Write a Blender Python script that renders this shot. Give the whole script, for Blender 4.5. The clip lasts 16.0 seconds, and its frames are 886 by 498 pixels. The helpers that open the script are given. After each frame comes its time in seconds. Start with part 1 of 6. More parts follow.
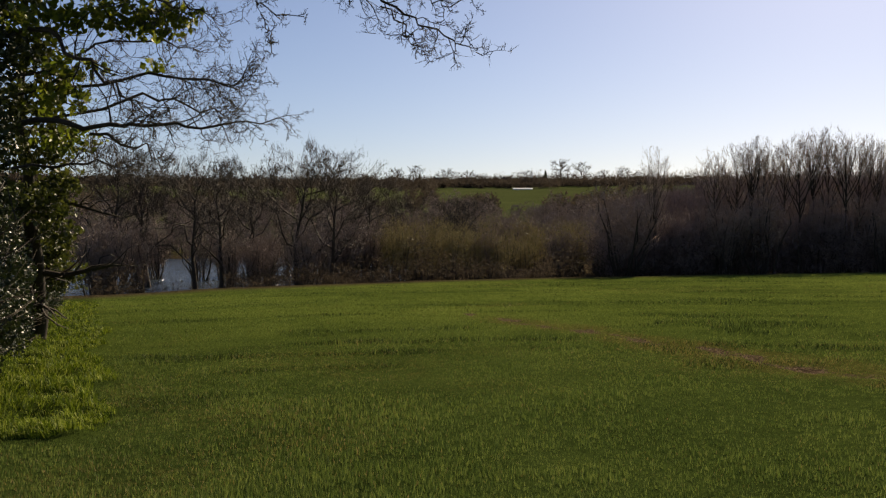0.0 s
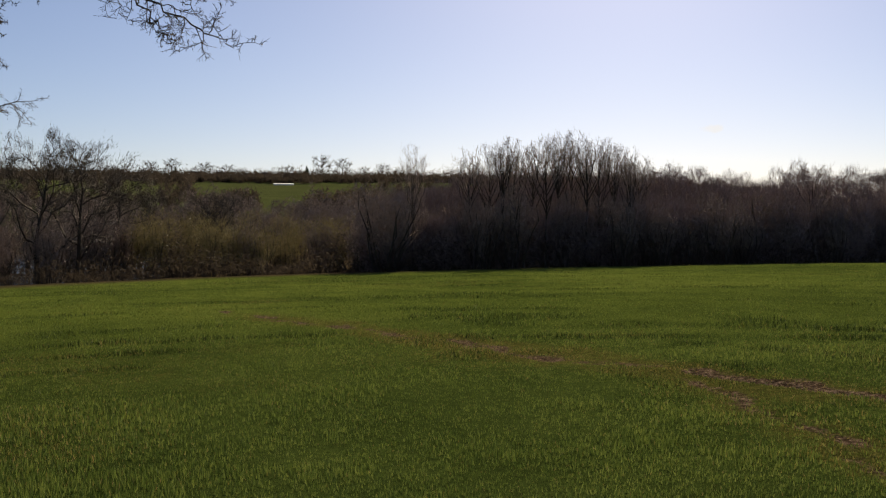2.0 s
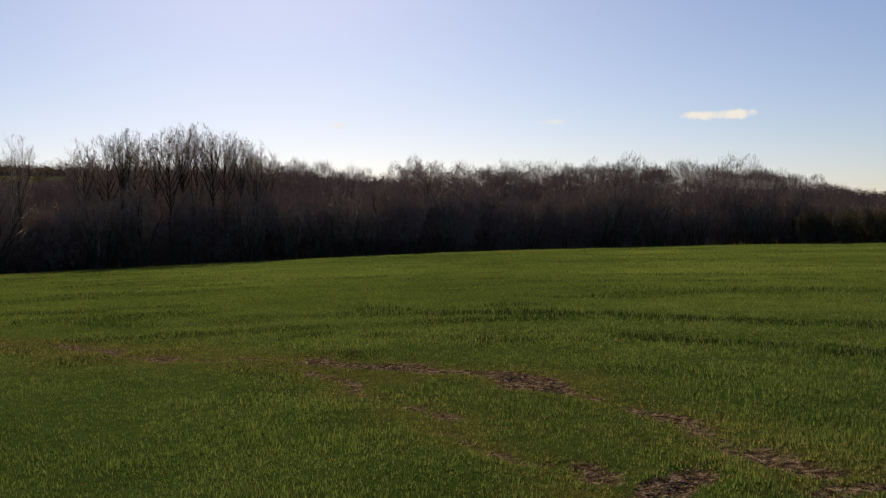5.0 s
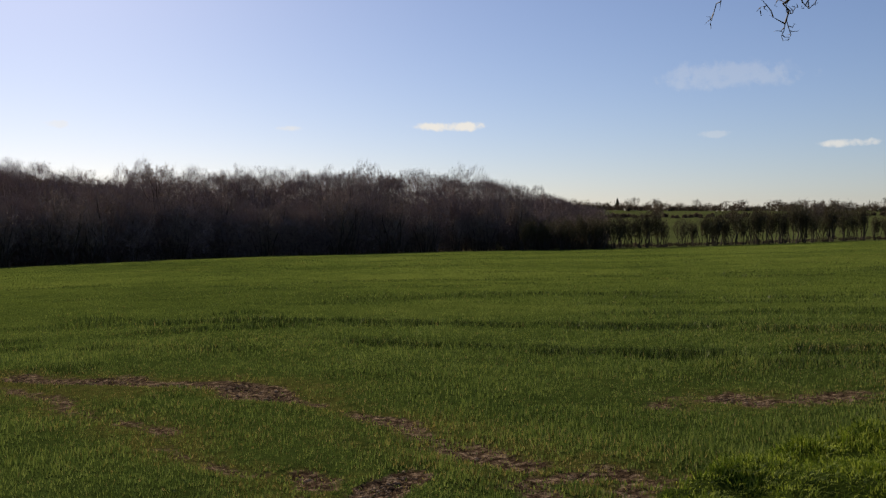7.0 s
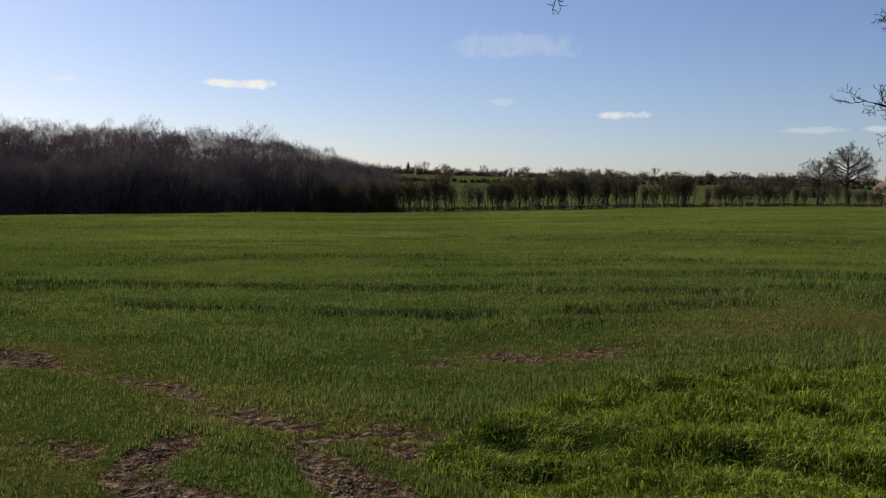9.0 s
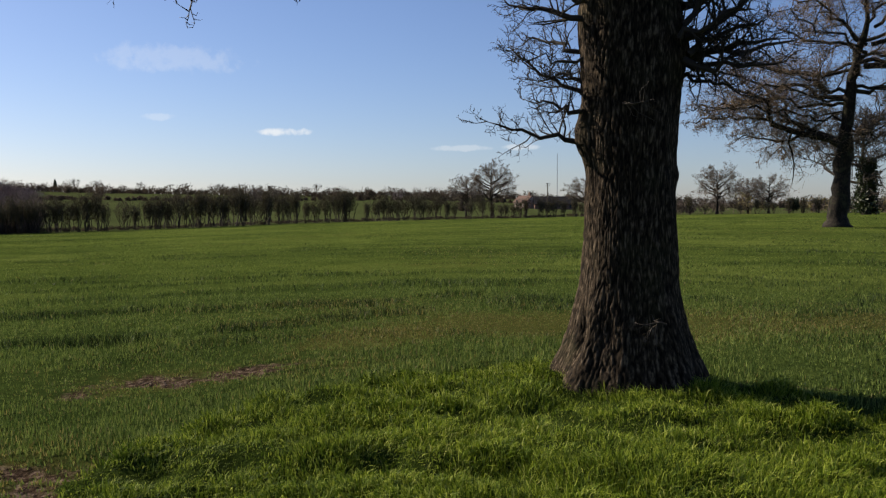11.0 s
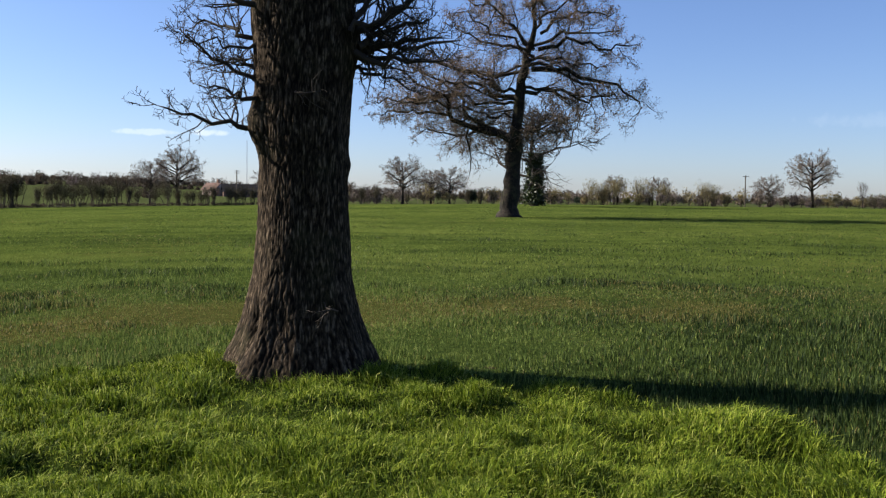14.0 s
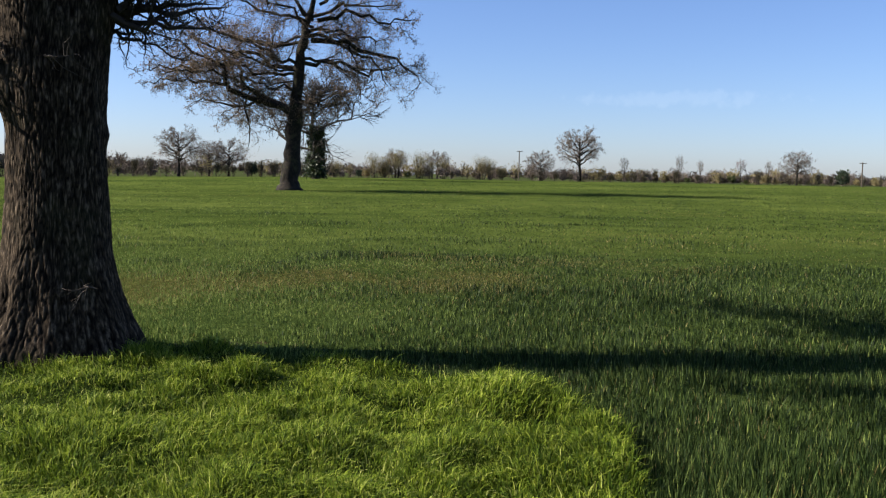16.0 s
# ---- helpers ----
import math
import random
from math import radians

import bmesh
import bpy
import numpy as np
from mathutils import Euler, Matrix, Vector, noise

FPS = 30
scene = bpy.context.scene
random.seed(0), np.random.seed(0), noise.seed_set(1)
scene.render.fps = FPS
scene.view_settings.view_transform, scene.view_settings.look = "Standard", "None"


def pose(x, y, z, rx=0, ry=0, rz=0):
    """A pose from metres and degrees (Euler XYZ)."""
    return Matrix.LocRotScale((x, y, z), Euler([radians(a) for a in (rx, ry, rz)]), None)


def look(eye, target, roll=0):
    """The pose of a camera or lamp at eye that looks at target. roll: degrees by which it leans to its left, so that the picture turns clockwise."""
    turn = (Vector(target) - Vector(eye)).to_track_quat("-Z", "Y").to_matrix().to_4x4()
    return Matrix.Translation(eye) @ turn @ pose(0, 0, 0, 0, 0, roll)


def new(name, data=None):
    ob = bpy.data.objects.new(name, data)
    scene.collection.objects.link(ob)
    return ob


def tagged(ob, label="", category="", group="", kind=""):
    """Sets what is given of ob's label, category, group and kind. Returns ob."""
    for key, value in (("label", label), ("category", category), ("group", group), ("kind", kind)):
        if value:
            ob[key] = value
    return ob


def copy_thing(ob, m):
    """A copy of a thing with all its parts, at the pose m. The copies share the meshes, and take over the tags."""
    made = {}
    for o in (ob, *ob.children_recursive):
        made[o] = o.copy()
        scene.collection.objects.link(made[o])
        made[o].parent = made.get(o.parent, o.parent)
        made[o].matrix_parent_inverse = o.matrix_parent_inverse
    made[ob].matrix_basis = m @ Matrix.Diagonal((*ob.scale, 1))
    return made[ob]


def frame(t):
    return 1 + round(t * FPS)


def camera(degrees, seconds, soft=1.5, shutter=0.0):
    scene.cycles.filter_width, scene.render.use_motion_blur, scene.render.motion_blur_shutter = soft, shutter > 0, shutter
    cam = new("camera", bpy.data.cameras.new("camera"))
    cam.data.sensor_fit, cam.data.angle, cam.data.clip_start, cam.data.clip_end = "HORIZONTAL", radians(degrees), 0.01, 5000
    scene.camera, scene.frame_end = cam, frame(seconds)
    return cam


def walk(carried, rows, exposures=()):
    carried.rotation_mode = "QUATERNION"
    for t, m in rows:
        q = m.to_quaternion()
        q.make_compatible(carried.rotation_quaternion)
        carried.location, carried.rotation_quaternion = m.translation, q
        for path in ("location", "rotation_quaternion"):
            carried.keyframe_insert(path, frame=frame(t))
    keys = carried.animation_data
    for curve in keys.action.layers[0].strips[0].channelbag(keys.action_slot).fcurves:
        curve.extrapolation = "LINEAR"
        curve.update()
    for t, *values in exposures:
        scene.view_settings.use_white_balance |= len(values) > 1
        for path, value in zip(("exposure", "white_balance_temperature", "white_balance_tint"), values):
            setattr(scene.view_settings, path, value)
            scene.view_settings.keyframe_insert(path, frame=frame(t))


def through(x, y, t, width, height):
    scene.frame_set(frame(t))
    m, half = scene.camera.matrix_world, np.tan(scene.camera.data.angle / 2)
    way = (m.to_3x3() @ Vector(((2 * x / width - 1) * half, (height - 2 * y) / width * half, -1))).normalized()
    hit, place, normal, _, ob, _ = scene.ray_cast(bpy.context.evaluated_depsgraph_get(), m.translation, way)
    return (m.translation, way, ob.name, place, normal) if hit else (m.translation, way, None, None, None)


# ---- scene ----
cam = camera(49.62, 16.0, soft=1.3)
PATH = [
    (0.0, pose(-0.000, 0.481, 1.6, 89.10, 0.03, 0.00)),
    (0.5, pose(0.026, 0.481, 1.6, 89.08, 0.25, -3.13)),
    (1.0, pose(0.051, 0.479, 1.6, 89.32, 0.25, -6.02)),
    (1.5, pose(0.079, 0.475, 1.6, 89.08, -0.65, -9.42)),
    (2.0, pose(0.118, 0.467, 1.6, 88.87, -0.12, -14.18)),
    (2.5, pose(0.147, 0.458, 1.6, 88.52, 0.21, -17.78)),
    (3.0, pose(0.178, 0.447, 1.6, 88.24, 0.31, -21.68)),
    (3.5, pose(0.195, 0.440, 1.6, 88.27, 0.49, -23.87)),
    (4.0, pose(0.213, 0.432, 1.6, 88.53, 0.88, -26.20)),
    (4.5, pose(0.241, 0.417, 1.6, 88.48, 1.03, -30.08)),
    (5.0, pose(0.283, 0.389, 1.6, 88.42, 0.74, -36.07)),
    (5.2, pose(0.300, 0.377, 1.6, 88.37, 0.52, -38.49)),
    (7.3, pose(0.385, 0.289, 1.6, 88.15, 0.42, -53.16)),
    (7.5, pose(0.391, 0.280, 1.6, 87.50, 0.30, -54.37)),
    (8.0, pose(0.414, 0.245, 1.6, 84.82, -1.11, -59.35)),
    (8.1, pose(0.416, 0.242, 1.6, 84.81, -1.14, -59.76)),
    (10.3, pose(0.467, 0.119, 1.6, 88.41, -0.07, -75.72)),
    (10.5, pose(0.471, 0.097, 1.6, 88.13, -0.17, -78.34)),
    (11.0, pose(0.479, 0.050, 1.6, 87.55, 0.06, -83.99)),
    (11.5, pose(0.481, 0.025, 1.6, 86.87, -0.62, -86.99)),
    (12.0, pose(0.481, 0.003, 1.6, 87.04, -1.27, -89.64)),
    (12.5, pose(0.481, -0.022, 1.6, 87.46, -1.74, -92.59)),
    (13.0, pose(0.479, -0.050, 1.6, 87.36, -1.99, -96.01)),
    (13.5, pose(0.475, -0.080, 1.6, 87.07, -1.29, -99.60)),
    (14.0, pose(0.470, -0.103, 1.6, 86.97, -0.74, -102.31)),
    (14.5, pose(0.466, -0.122, 1.6, 86.38, -0.40, -104.71)),
    (15.0, pose(0.459, -0.145, 1.6, 86.22, -0.51, -107.56)),
    (15.5, pose(0.448, -0.175, 1.6, 85.70, -1.02, -111.33)),
    (16.0, pose(0.435, -0.205, 1.6, 85.56, -1.02, -115.24)),
]
EXPOSURES = [(0.0, 0.48, 8600, 10), (2.0, 0.42, 8450, 10), (3.5, 0.42, 8350, 10), (5.0, 0.36, 8150, 10), (8.0, 0.34, 7450, 10), (10.5, 0.58, 7000, 10), (11.5, 0.6, 6950, 10), (12.5, 1.05, 6850, 10), (13.5, 1.06, 6650, 10), (16.0, 1.14, 6400, 10)]
walk(cam, PATH, EXPOSURES)

# ---- sky and sun ----
SUN_AZ, SUN_EL = -26.0, 30.0


def heading(az, el=0.0):
    """Unit vector; az in degrees from +y, positive to the left."""
    a, e = radians(az), radians(el)
    return Vector((-math.sin(a) * math.cos(e), math.cos(a) * math.cos(e), math.sin(e)))


class Nodes:
    """Small shorthand for node trees."""

    def __init__(self, tree):
        self.t = tree

    def add(self, kind, **kw):
        n = self.t.nodes.new(kind)
        for k, v in kw.items():
            if k in n.inputs:
                n.inputs[k].default_value = v
        return n

    def put(self, a, b):
        self.t.links.new(a, b)

    def val(self, sock, v):
        if isinstance(v, bpy.types.NodeSocket):
            self.put(v, sock)
        else:
            sock.default_value = v

    def math(self, op, a, b=0.0, c=0.0, clamp=False):
        n = self.t.nodes.new("ShaderNodeMath")
        n.operation, n.use_clamp = op, clamp
        for s, v in zip(n.inputs, (a, b, c)):
            self.val(s, v)
        return n.outputs[0]

    def vmath(self, op, a, b):
        n = self.t.nodes.new("ShaderNodeVectorMath")
        n.operation = op
        self.val(n.inputs[0], a)
        self.val(n.inputs[1], b)
        return n.outputs["Value"] if op == "DOT_PRODUCT" else n.outputs["Vector"]

    def noise(self, vec, scale, detail=4.0, rough=0.55):
        n = self.t.nodes.new("ShaderNodeTexNoise")
        self.put(vec, n.inputs["Vector"])
        n.inputs["Scale"].default_value = scale
        n.inputs["Detail"].default_value = detail
        n.inputs["Roughness"].default_value = rough
        return n.outputs["Fac"]

    def ramp(self, fac, stops):
        n = self.t.nodes.new("ShaderNodeValToRGB")
        while len(n.color_ramp.elements) < len(stops):
            n.color_ramp.elements.new(0.5)
        for e, (p, c) in zip(n.color_ramp.elements, stops):
            e.position = p
            e.color = (*c, 1) if len(c) == 3 else c
        self.put(fac, n.inputs[0])
        return n.outputs["Color"]

    def mix(self, fac, a, b, how="MIX"):
        n = self.t.nodes.new("ShaderNodeMix")
        n.data_type, n.blend_type = "RGBA", how
        self.val(n.inputs["Factor"], fac)
        for s, v in ((n.inputs[6], a), (n.inputs[7], b)):
            self.val(s, (*v, 1) if isinstance(v, tuple) and len(v) == 3 else v)
        return n.outputs[2]

    def step(self, v, lo, hi):
        n = self.t.nodes.new("ShaderNodeMapRange")
        n.interpolation_type = "SMOOTHSTEP"
        self.val(n.inputs[0], v)
        n.inputs[1].default_value, n.inputs[2].default_value = lo, hi
        return n.outputs[0]


def make_world():
    w = bpy.data.worlds.new("sky")
    scene.world = w
    w.use_nodes = True
    t = w.node_tree
    t.nodes.clear()
    N = Nodes(t)
    sky = t.nodes.new("ShaderNodeTexSky")
    sky.sky_type, sky.sun_disc = "NISHITA", False
    sky.sun_elevation, sky.sun_rotation = radians(SUN_EL), radians(-SUN_AZ)
    sky.air_density, sky.dust_density, sky.ozone_density = 0.9, SKY_DUST, 5.0
    co = t.nodes.new("ShaderNodeTexCoord").outputs["Generated"]
    col = N.mix(1.0, sky.outputs[0], (1.0, 0.975, 1.13), "MULTIPLY")
    # a few small fair-weather clouds and streaks: azimuth, elevation, half width, half height (degrees), density
    for az, el, hw, hh, dens in ((-52.3, 5.95, 2.7, 0.32, 0.9), (-42.6, 5.85, 1.0, 0.2, 0.5), (-74.8, 4.45, 1.8, 0.28, 0.65),
                                 (-68.2, 8.5, 4.6, 0.95, 0.16), (-67.6, 5.2, 1.0, 0.25, 0.2), (-85.2, 3.55, 2.0, 0.2, 0.24),
                                 (-88.6, 3.6, 1.4, 0.22, 0.34), (-29.9, 5.85, 1.0, 0.28, 0.4), (-129.0, 4.6, 7.0, 0.6, 0.05)):
        c = heading(az, el)
        right = Vector((0, 0, 1)).cross(c).normalized()
        up = c.cross(right)
        u = N.math("DIVIDE", N.vmath("DOT_PRODUCT", co, tuple(right)), math.sin(radians(hw)))
        v = N.math("DIVIDE", N.vmath("DOT_PRODUCT", co, tuple(up)), math.sin(radians(hh)))
        d = N.math("ADD", N.math("MULTIPLY", u, u), N.math("MULTIPLY", v, v))
        n = N.noise(co, 60.0, 5.0, 0.62)
        m = N.math("ADD", N.math("SUBTRACT", 1.0, d), N.math("MULTIPLY", N.math("SUBTRACT", n, 0.5), 3.0))
        front = N.math("GREATER_THAN", N.vmath("DOT_PRODUCT", co, tuple(c)), 0.5)
        f = N.math("MULTIPLY", N.math("MULTIPLY", N.step(m, 0.05, 1.0), dens), front)
        col = N.mix(f, col, CLOUD_COLOR)
    bg = t.nodes.new("ShaderNodeBackground")
    bg.inputs["Strength"].default_value = SKY_STRENGTH
    N.put(col, bg.inputs["Color"])
    N.put(bg.outputs[0], t.nodes.new("ShaderNodeOutputWorld").inputs["Surface"])


SKY_STRENGTH, SKY_DUST, CLOUD_COLOR = 0.067, 0.44, (9.5, 9.8, 10.2)
make_world()
sun = new("sun", bpy.data.lights.new("sun", "SUN"))
sun.data.energy, sun.data.angle, sun.data.color = 5.0, radians(0.53), (1.0, 0.93, 0.82)
sun.matrix_world = look(heading(SUN_AZ, SUN_EL) * 200, (0, 0, 0))


# ---- materials ----
def material(name):
    m = bpy.data.materials.new(name)
    m.use_nodes = True
    t = m.node_tree
    b = t.nodes["Principled BSDF"]
    co = t.nodes.new("ShaderNodeTexCoord").outputs["Object"]
    return m, Nodes(t), b, co


def bump(N, b, height, dist, strength=1.0):
    n = N.t.nodes.new("ShaderNodeBump")
    n.inputs["Distance"].default_value, n.inputs["Strength"].default_value = dist, strength
    N.put(height, n.inputs["Height"])
    N.put(n.outputs[0], b.inputs["Normal"])


def mat_surface(name, stops, scale=3.0, rough=0.85, fine=25.0, relief=0.01, spec=0.3, island=0.0):
    """A matte, two-scale mottled surface. island: how much single pieces differ."""
    m, N, b, co = material(name)
    f = N.math("ADD", N.math("MULTIPLY", N.noise(co, scale, 5), 0.6), N.math("MULTIPLY", N.noise(co, fine, 4), 0.4))
    if island:
        r = N.t.nodes.new("ShaderNodeNewGeometry").outputs["Random Per Island"]
        f = N.math("ADD", N.math("MULTIPLY", f, 1 - island), N.math("MULTIPLY", r, island))
    o = N.t.nodes.new("ShaderNodeObjectInfo").outputs["Random"]
    f = N.math("ADD", f, N.math("MULTIPLY", N.math("SUBTRACT", o, 0.5), 0.16))
    N.put(N.ramp(f, stops), b.inputs["Base Color"])
    b.inputs["Roughness"].default_value = rough
    b.inputs["Specular IOR Level"].default_value = spec
    if relief:
        bump(N, b, N.noise(co, fine, 5), relief)
    return m


def mat_leaf(name, stops, through=0.4, rough=0.5, spec=0.4, patch=0.5, share=0.38):
    """Blades and leaves: every one has its own tone, and light comes through."""
    m, N, b, co = material(name)
    r = N.t.nodes.new("ShaderNodeNewGeometry").outputs["Random Per Island"]
    f = N.math("ADD", N.math("MULTIPLY", r, 1 - share), N.math("MULTIPLY", N.noise(co, patch, 4), share))
    col = N.ramp(f, stops)
    N.put(col, b.inputs["Base Color"])
    b.inputs["Roughness"].default_value = rough
    b.inputs["Specular IOR Level"].default_value = spec
    tr = N.t.nodes.new("ShaderNodeBsdfTranslucent")
    N.put(col, tr.inputs["Color"])
    mx = N.t.nodes.new("ShaderNodeMixShader")
    mx.inputs[0].default_value = through
    N.put(b.outputs[0], mx.inputs[1])
    N.put(tr.outputs[0], mx.inputs[2])
    N.put(mx.outputs[0], N.t.nodes["Material Output"].inputs["Surface"])
    return m


def mat_bark(name, stops, fine=1.0, moss=0.0, plates=False):
    """Rough bark with upright furrows."""
    m, N, b, co = material(name)
    mp = N.t.nodes.new("ShaderNodeMapping")
    mp.inputs["Scale"].default_value = (1, 1, 0.34 if plates else 0.18)
    N.put(co, mp.inputs["Vector"])
    f1 = N.noise(mp.outputs[0], 22 * fine, 6, 0.6)
    f2 = N.noise(co, 3 * fine, 4)
    f = N.math("ADD", N.math("MULTIPLY", f1, 0.65), N.math("MULTIPLY", f2, 0.35))
    col = N.ramp(f, stops)
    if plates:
        # weathered plates are paler; furrow shade and sunlit ridge tops are put into the colour
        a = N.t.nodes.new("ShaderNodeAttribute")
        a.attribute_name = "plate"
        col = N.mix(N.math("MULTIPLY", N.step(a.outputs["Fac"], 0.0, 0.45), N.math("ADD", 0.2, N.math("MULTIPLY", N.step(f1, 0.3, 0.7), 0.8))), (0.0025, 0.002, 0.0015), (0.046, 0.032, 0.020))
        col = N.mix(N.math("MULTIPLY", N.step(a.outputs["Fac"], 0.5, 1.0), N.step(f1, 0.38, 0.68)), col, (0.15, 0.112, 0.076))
    if moss:
        col = N.mix(N.math("MULTIPLY", N.step(N.noise(co, 1.7, 5), 0.5, 0.68), moss), col, (0.085, 0.09, 0.035))
    N.put(col, b.inputs["Base Color"])
    b.inputs["Roughness"].default_value = 0.95 if plates else 0.9
    b.inputs["Specular IOR Level"].default_value = 0.08 if plates else 0.25
    bump(N, b, f1, 0.006 if plates else 0.02 / fine)
    return m


def mat_ground():
    """Crop, meadow, litter and trodden soil, told apart by the sheet's own attributes."""
    m, N, b, co = material("ground")
    at = {}
    for k in ("bare", "lush", "wood", "pasture", "dry", "canopy", "deep"):
        a = N.t.nodes.new("ShaderNodeAttribute")
        a.attribute_name = k
        at[k] = a.outputs["Fac"]
    big, mid, small = N.noise(co, 0.06, 4), N.noise(co, 0.7, 5), N.noise(co, 9.0, 5, 0.65)
    f = N.math("ADD", N.math("ADD", N.math("MULTIPLY", big, 0.4), N.math("MULTIPLY", mid, 0.25)), N.math("MULTIPLY", small, 0.35))
    crop = N.ramp(f, ((0.32, (0.017, 0.028, 0.007)), (0.5, (0.044, 0.066, 0.016)), (0.66, (0.085, 0.112, 0.027))))
    lush = N.ramp(f, ((0.3, (0.012, 0.022, 0.005)), (0.7, (0.06, 0.085, 0.016))))
    past = N.ramp(f, ((0.3, (0.034, 0.044, 0.017)), (0.7, (0.078, 0.092, 0.034))))
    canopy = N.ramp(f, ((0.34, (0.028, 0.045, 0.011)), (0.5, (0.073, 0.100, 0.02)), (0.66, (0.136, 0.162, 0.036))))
    litter = N.ramp(small, ((0.3, (0.025, 0.018, 0.012)), (0.7, (0.08, 0.06, 0.035))))
    dryc = N.ramp(small, ((0.3, (0.042, 0.045, 0.012)), (0.7, (0.125, 0.108, 0.032))))
    soil = N.ramp(N.noise(co, 14.0, 6, 0.7), ((0.36, (0.018, 0.012, 0.008)), (0.5, (0.075, 0.05, 0.034)), (0.68, (0.30, 0.22, 0.16))))
    edge = N.math("MULTIPLY", N.math("SUBTRACT", N.noise(co, 4.0, 5, 0.7), 0.5), 1.1)

    def rag(k):
        return N.step(N.math("ADD", at[k], edge), 0.35, 0.65)

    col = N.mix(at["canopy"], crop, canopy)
    # shade among the taller crop, put into the ground's colour
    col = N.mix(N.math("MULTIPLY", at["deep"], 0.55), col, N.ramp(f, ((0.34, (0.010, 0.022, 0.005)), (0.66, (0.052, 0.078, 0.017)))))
    col = N.mix(at["lush"], col, lush)
    col = N.mix(at["pasture"], col, past)
    col = N.mix(N.math("MULTIPLY", rag("dry"), 0.65), col, dryc)
    col = N.mix(at["wood"], col, litter)
    col = N.mix(rag("bare"), col, soil)
    N.put(col, b.inputs["Base Color"])
    b.inputs["Roughness"].default_value = 1.0
    b.inputs["Specular IOR Level"].default_value = 0.0
    h = N.math("ADD", N.noise(co, 18.0, 6, 0.7), N.math("MULTIPLY", mid, 2.0))
    bump(N, b, h, 0.08)
    return m


def mat_water():
    m, N, b, co = material("water")
    b.inputs["Base Color"].default_value = (0.03, 0.04, 0.045, 1)
    b.inputs["Roughness"].default_value = 0.16
    b.inputs["IOR"].default_value = 1.33
    bump(N, b, N.noise(co, 2.6, 3), 0.4)
    return m


GROUND, WATER = mat_ground(), mat_water()
OAK_BARK = mat_bark("oak_bark", ((0.34, (0.005, 0.004, 0.003)), (0.48, (0.012, 0.009, 0.006)), (0.66, (0.045, 0.032, 0.021))), 1.0, 0.25)
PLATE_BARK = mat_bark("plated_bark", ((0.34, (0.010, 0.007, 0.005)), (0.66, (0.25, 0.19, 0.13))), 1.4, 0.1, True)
LIMB_BARK = mat_bark("limb_bark", ((0.3, (0.014, 0.011, 0.008)), (0.7, (0.06, 0.046, 0.034))), 2.0, 0.2)
TWIG = mat_surface("twig", ((0.3, (0.015, 0.012, 0.009)), (0.7, (0.06, 0.044, 0.032))), 2.0, 0.8, 30, 0, 0.3, 0.4)
TWIG_BUD = mat_surface("budding_twig", ((0.3, (0.06, 0.04, 0.025)), (0.7, (0.19, 0.125, 0.07))), 0.5, 0.8, 30, 0, 0.3, 0.5)
TWIG_WOOD = mat_surface("wood_twig", ((0.3, (0.09, 0.064, 0.05)), (0.7, (0.22, 0.16, 0.125))), 0.1, 0.9, 8, 0, 0.1, 0.4)
TWIG_HAZE = mat_leaf("twig_haze", ((0.2, (0.13, 0.10, 0.096)), (0.8, (0.25, 0.19, 0.18))), 0.04, 0.9, 0.05, 0.08, 0.5)
TWIG_DARK = mat_leaf("dark_twig", ((0.2, (0.035, 0.028, 0.022)), (0.8, (0.10, 0.078, 0.058))), 0.4, 0.9, 0.05, 0.08, 0.5)
TWIG_MID = mat_leaf("brown_twig", ((0.2, (0.14, 0.11, 0.096)), (0.8, (0.27, 0.21, 0.18))), 0.06, 0.9, 0.05, 0.08, 0.5)
TWIG_HEDGE = mat_leaf("hedge_twig", ((0.2, (0.042, 0.038, 0.023)), (0.8, (0.11, 0.095, 0.058))), 0.22, 0.9, 0.05, 0.08, 0.5)
TWIG_WILLOW = mat_leaf("willow_twig", ((0.2, (0.15, 0.122, 0.062)), (0.8, (0.30, 0.245, 0.115))), 0.15, 0.9, 0.05, 0.08, 0.5)
TWIG_PALE = mat_surface("pale_twig", ((0.3, (0.08, 0.062, 0.05)), (0.7, (0.19, 0.15, 0.118))), 0.1, 0.85, 8, 0, 0.15, 0.4)
CROP = mat_leaf("crop_blade", ((0.2, (0.040, 0.068, 0.016)), (0.5, (0.118, 0.170, 0.036)), (0.78, (0.255, 0.298, 0.076))), 0.26, 0.65, 0.08, 0.35, 0.45)
ROUGH = mat_leaf("rough_grass_blade", ((0.15, (0.030, 0.056, 0.005)), (0.5, (0.115, 0.172, 0.016)), (0.85, (0.33, 0.38, 0.055))), 0.3, 0.65, 0.08, 0.8, 0.25)
LUSH = mat_leaf("grass_blade", ((0.15, (0.024, 0.046, 0.004)), (0.5, (0.128, 0.19, 0.015)), (0.8, (0.31, 0.365, 0.04)), (0.95, (0.47, 0.47, 0.15))), 0.26, 0.65, 0.08, 0.8, 0.2)
# thick crop's green, darkened further to hold the oak crown's shade and blade gaps
CROP_SHADED = mat_leaf("thick_shaded_crop_blade", ((0.2, (0.010, 0.021, 0.004)), (0.55, (0.023, 0.042, 0.009)), (0.9, (0.095, 0.13, 0.032))), 0.15, 0.55, 0.12, 0.35, 0.3)
STRAW = mat_leaf("dry_blade", ((0.2, (0.10, 0.105, 0.022)), (0.6, (0.235, 0.19, 0.055)), (0.9, (0.38, 0.285, 0.125))), 0.35, 0.6, 0.3)
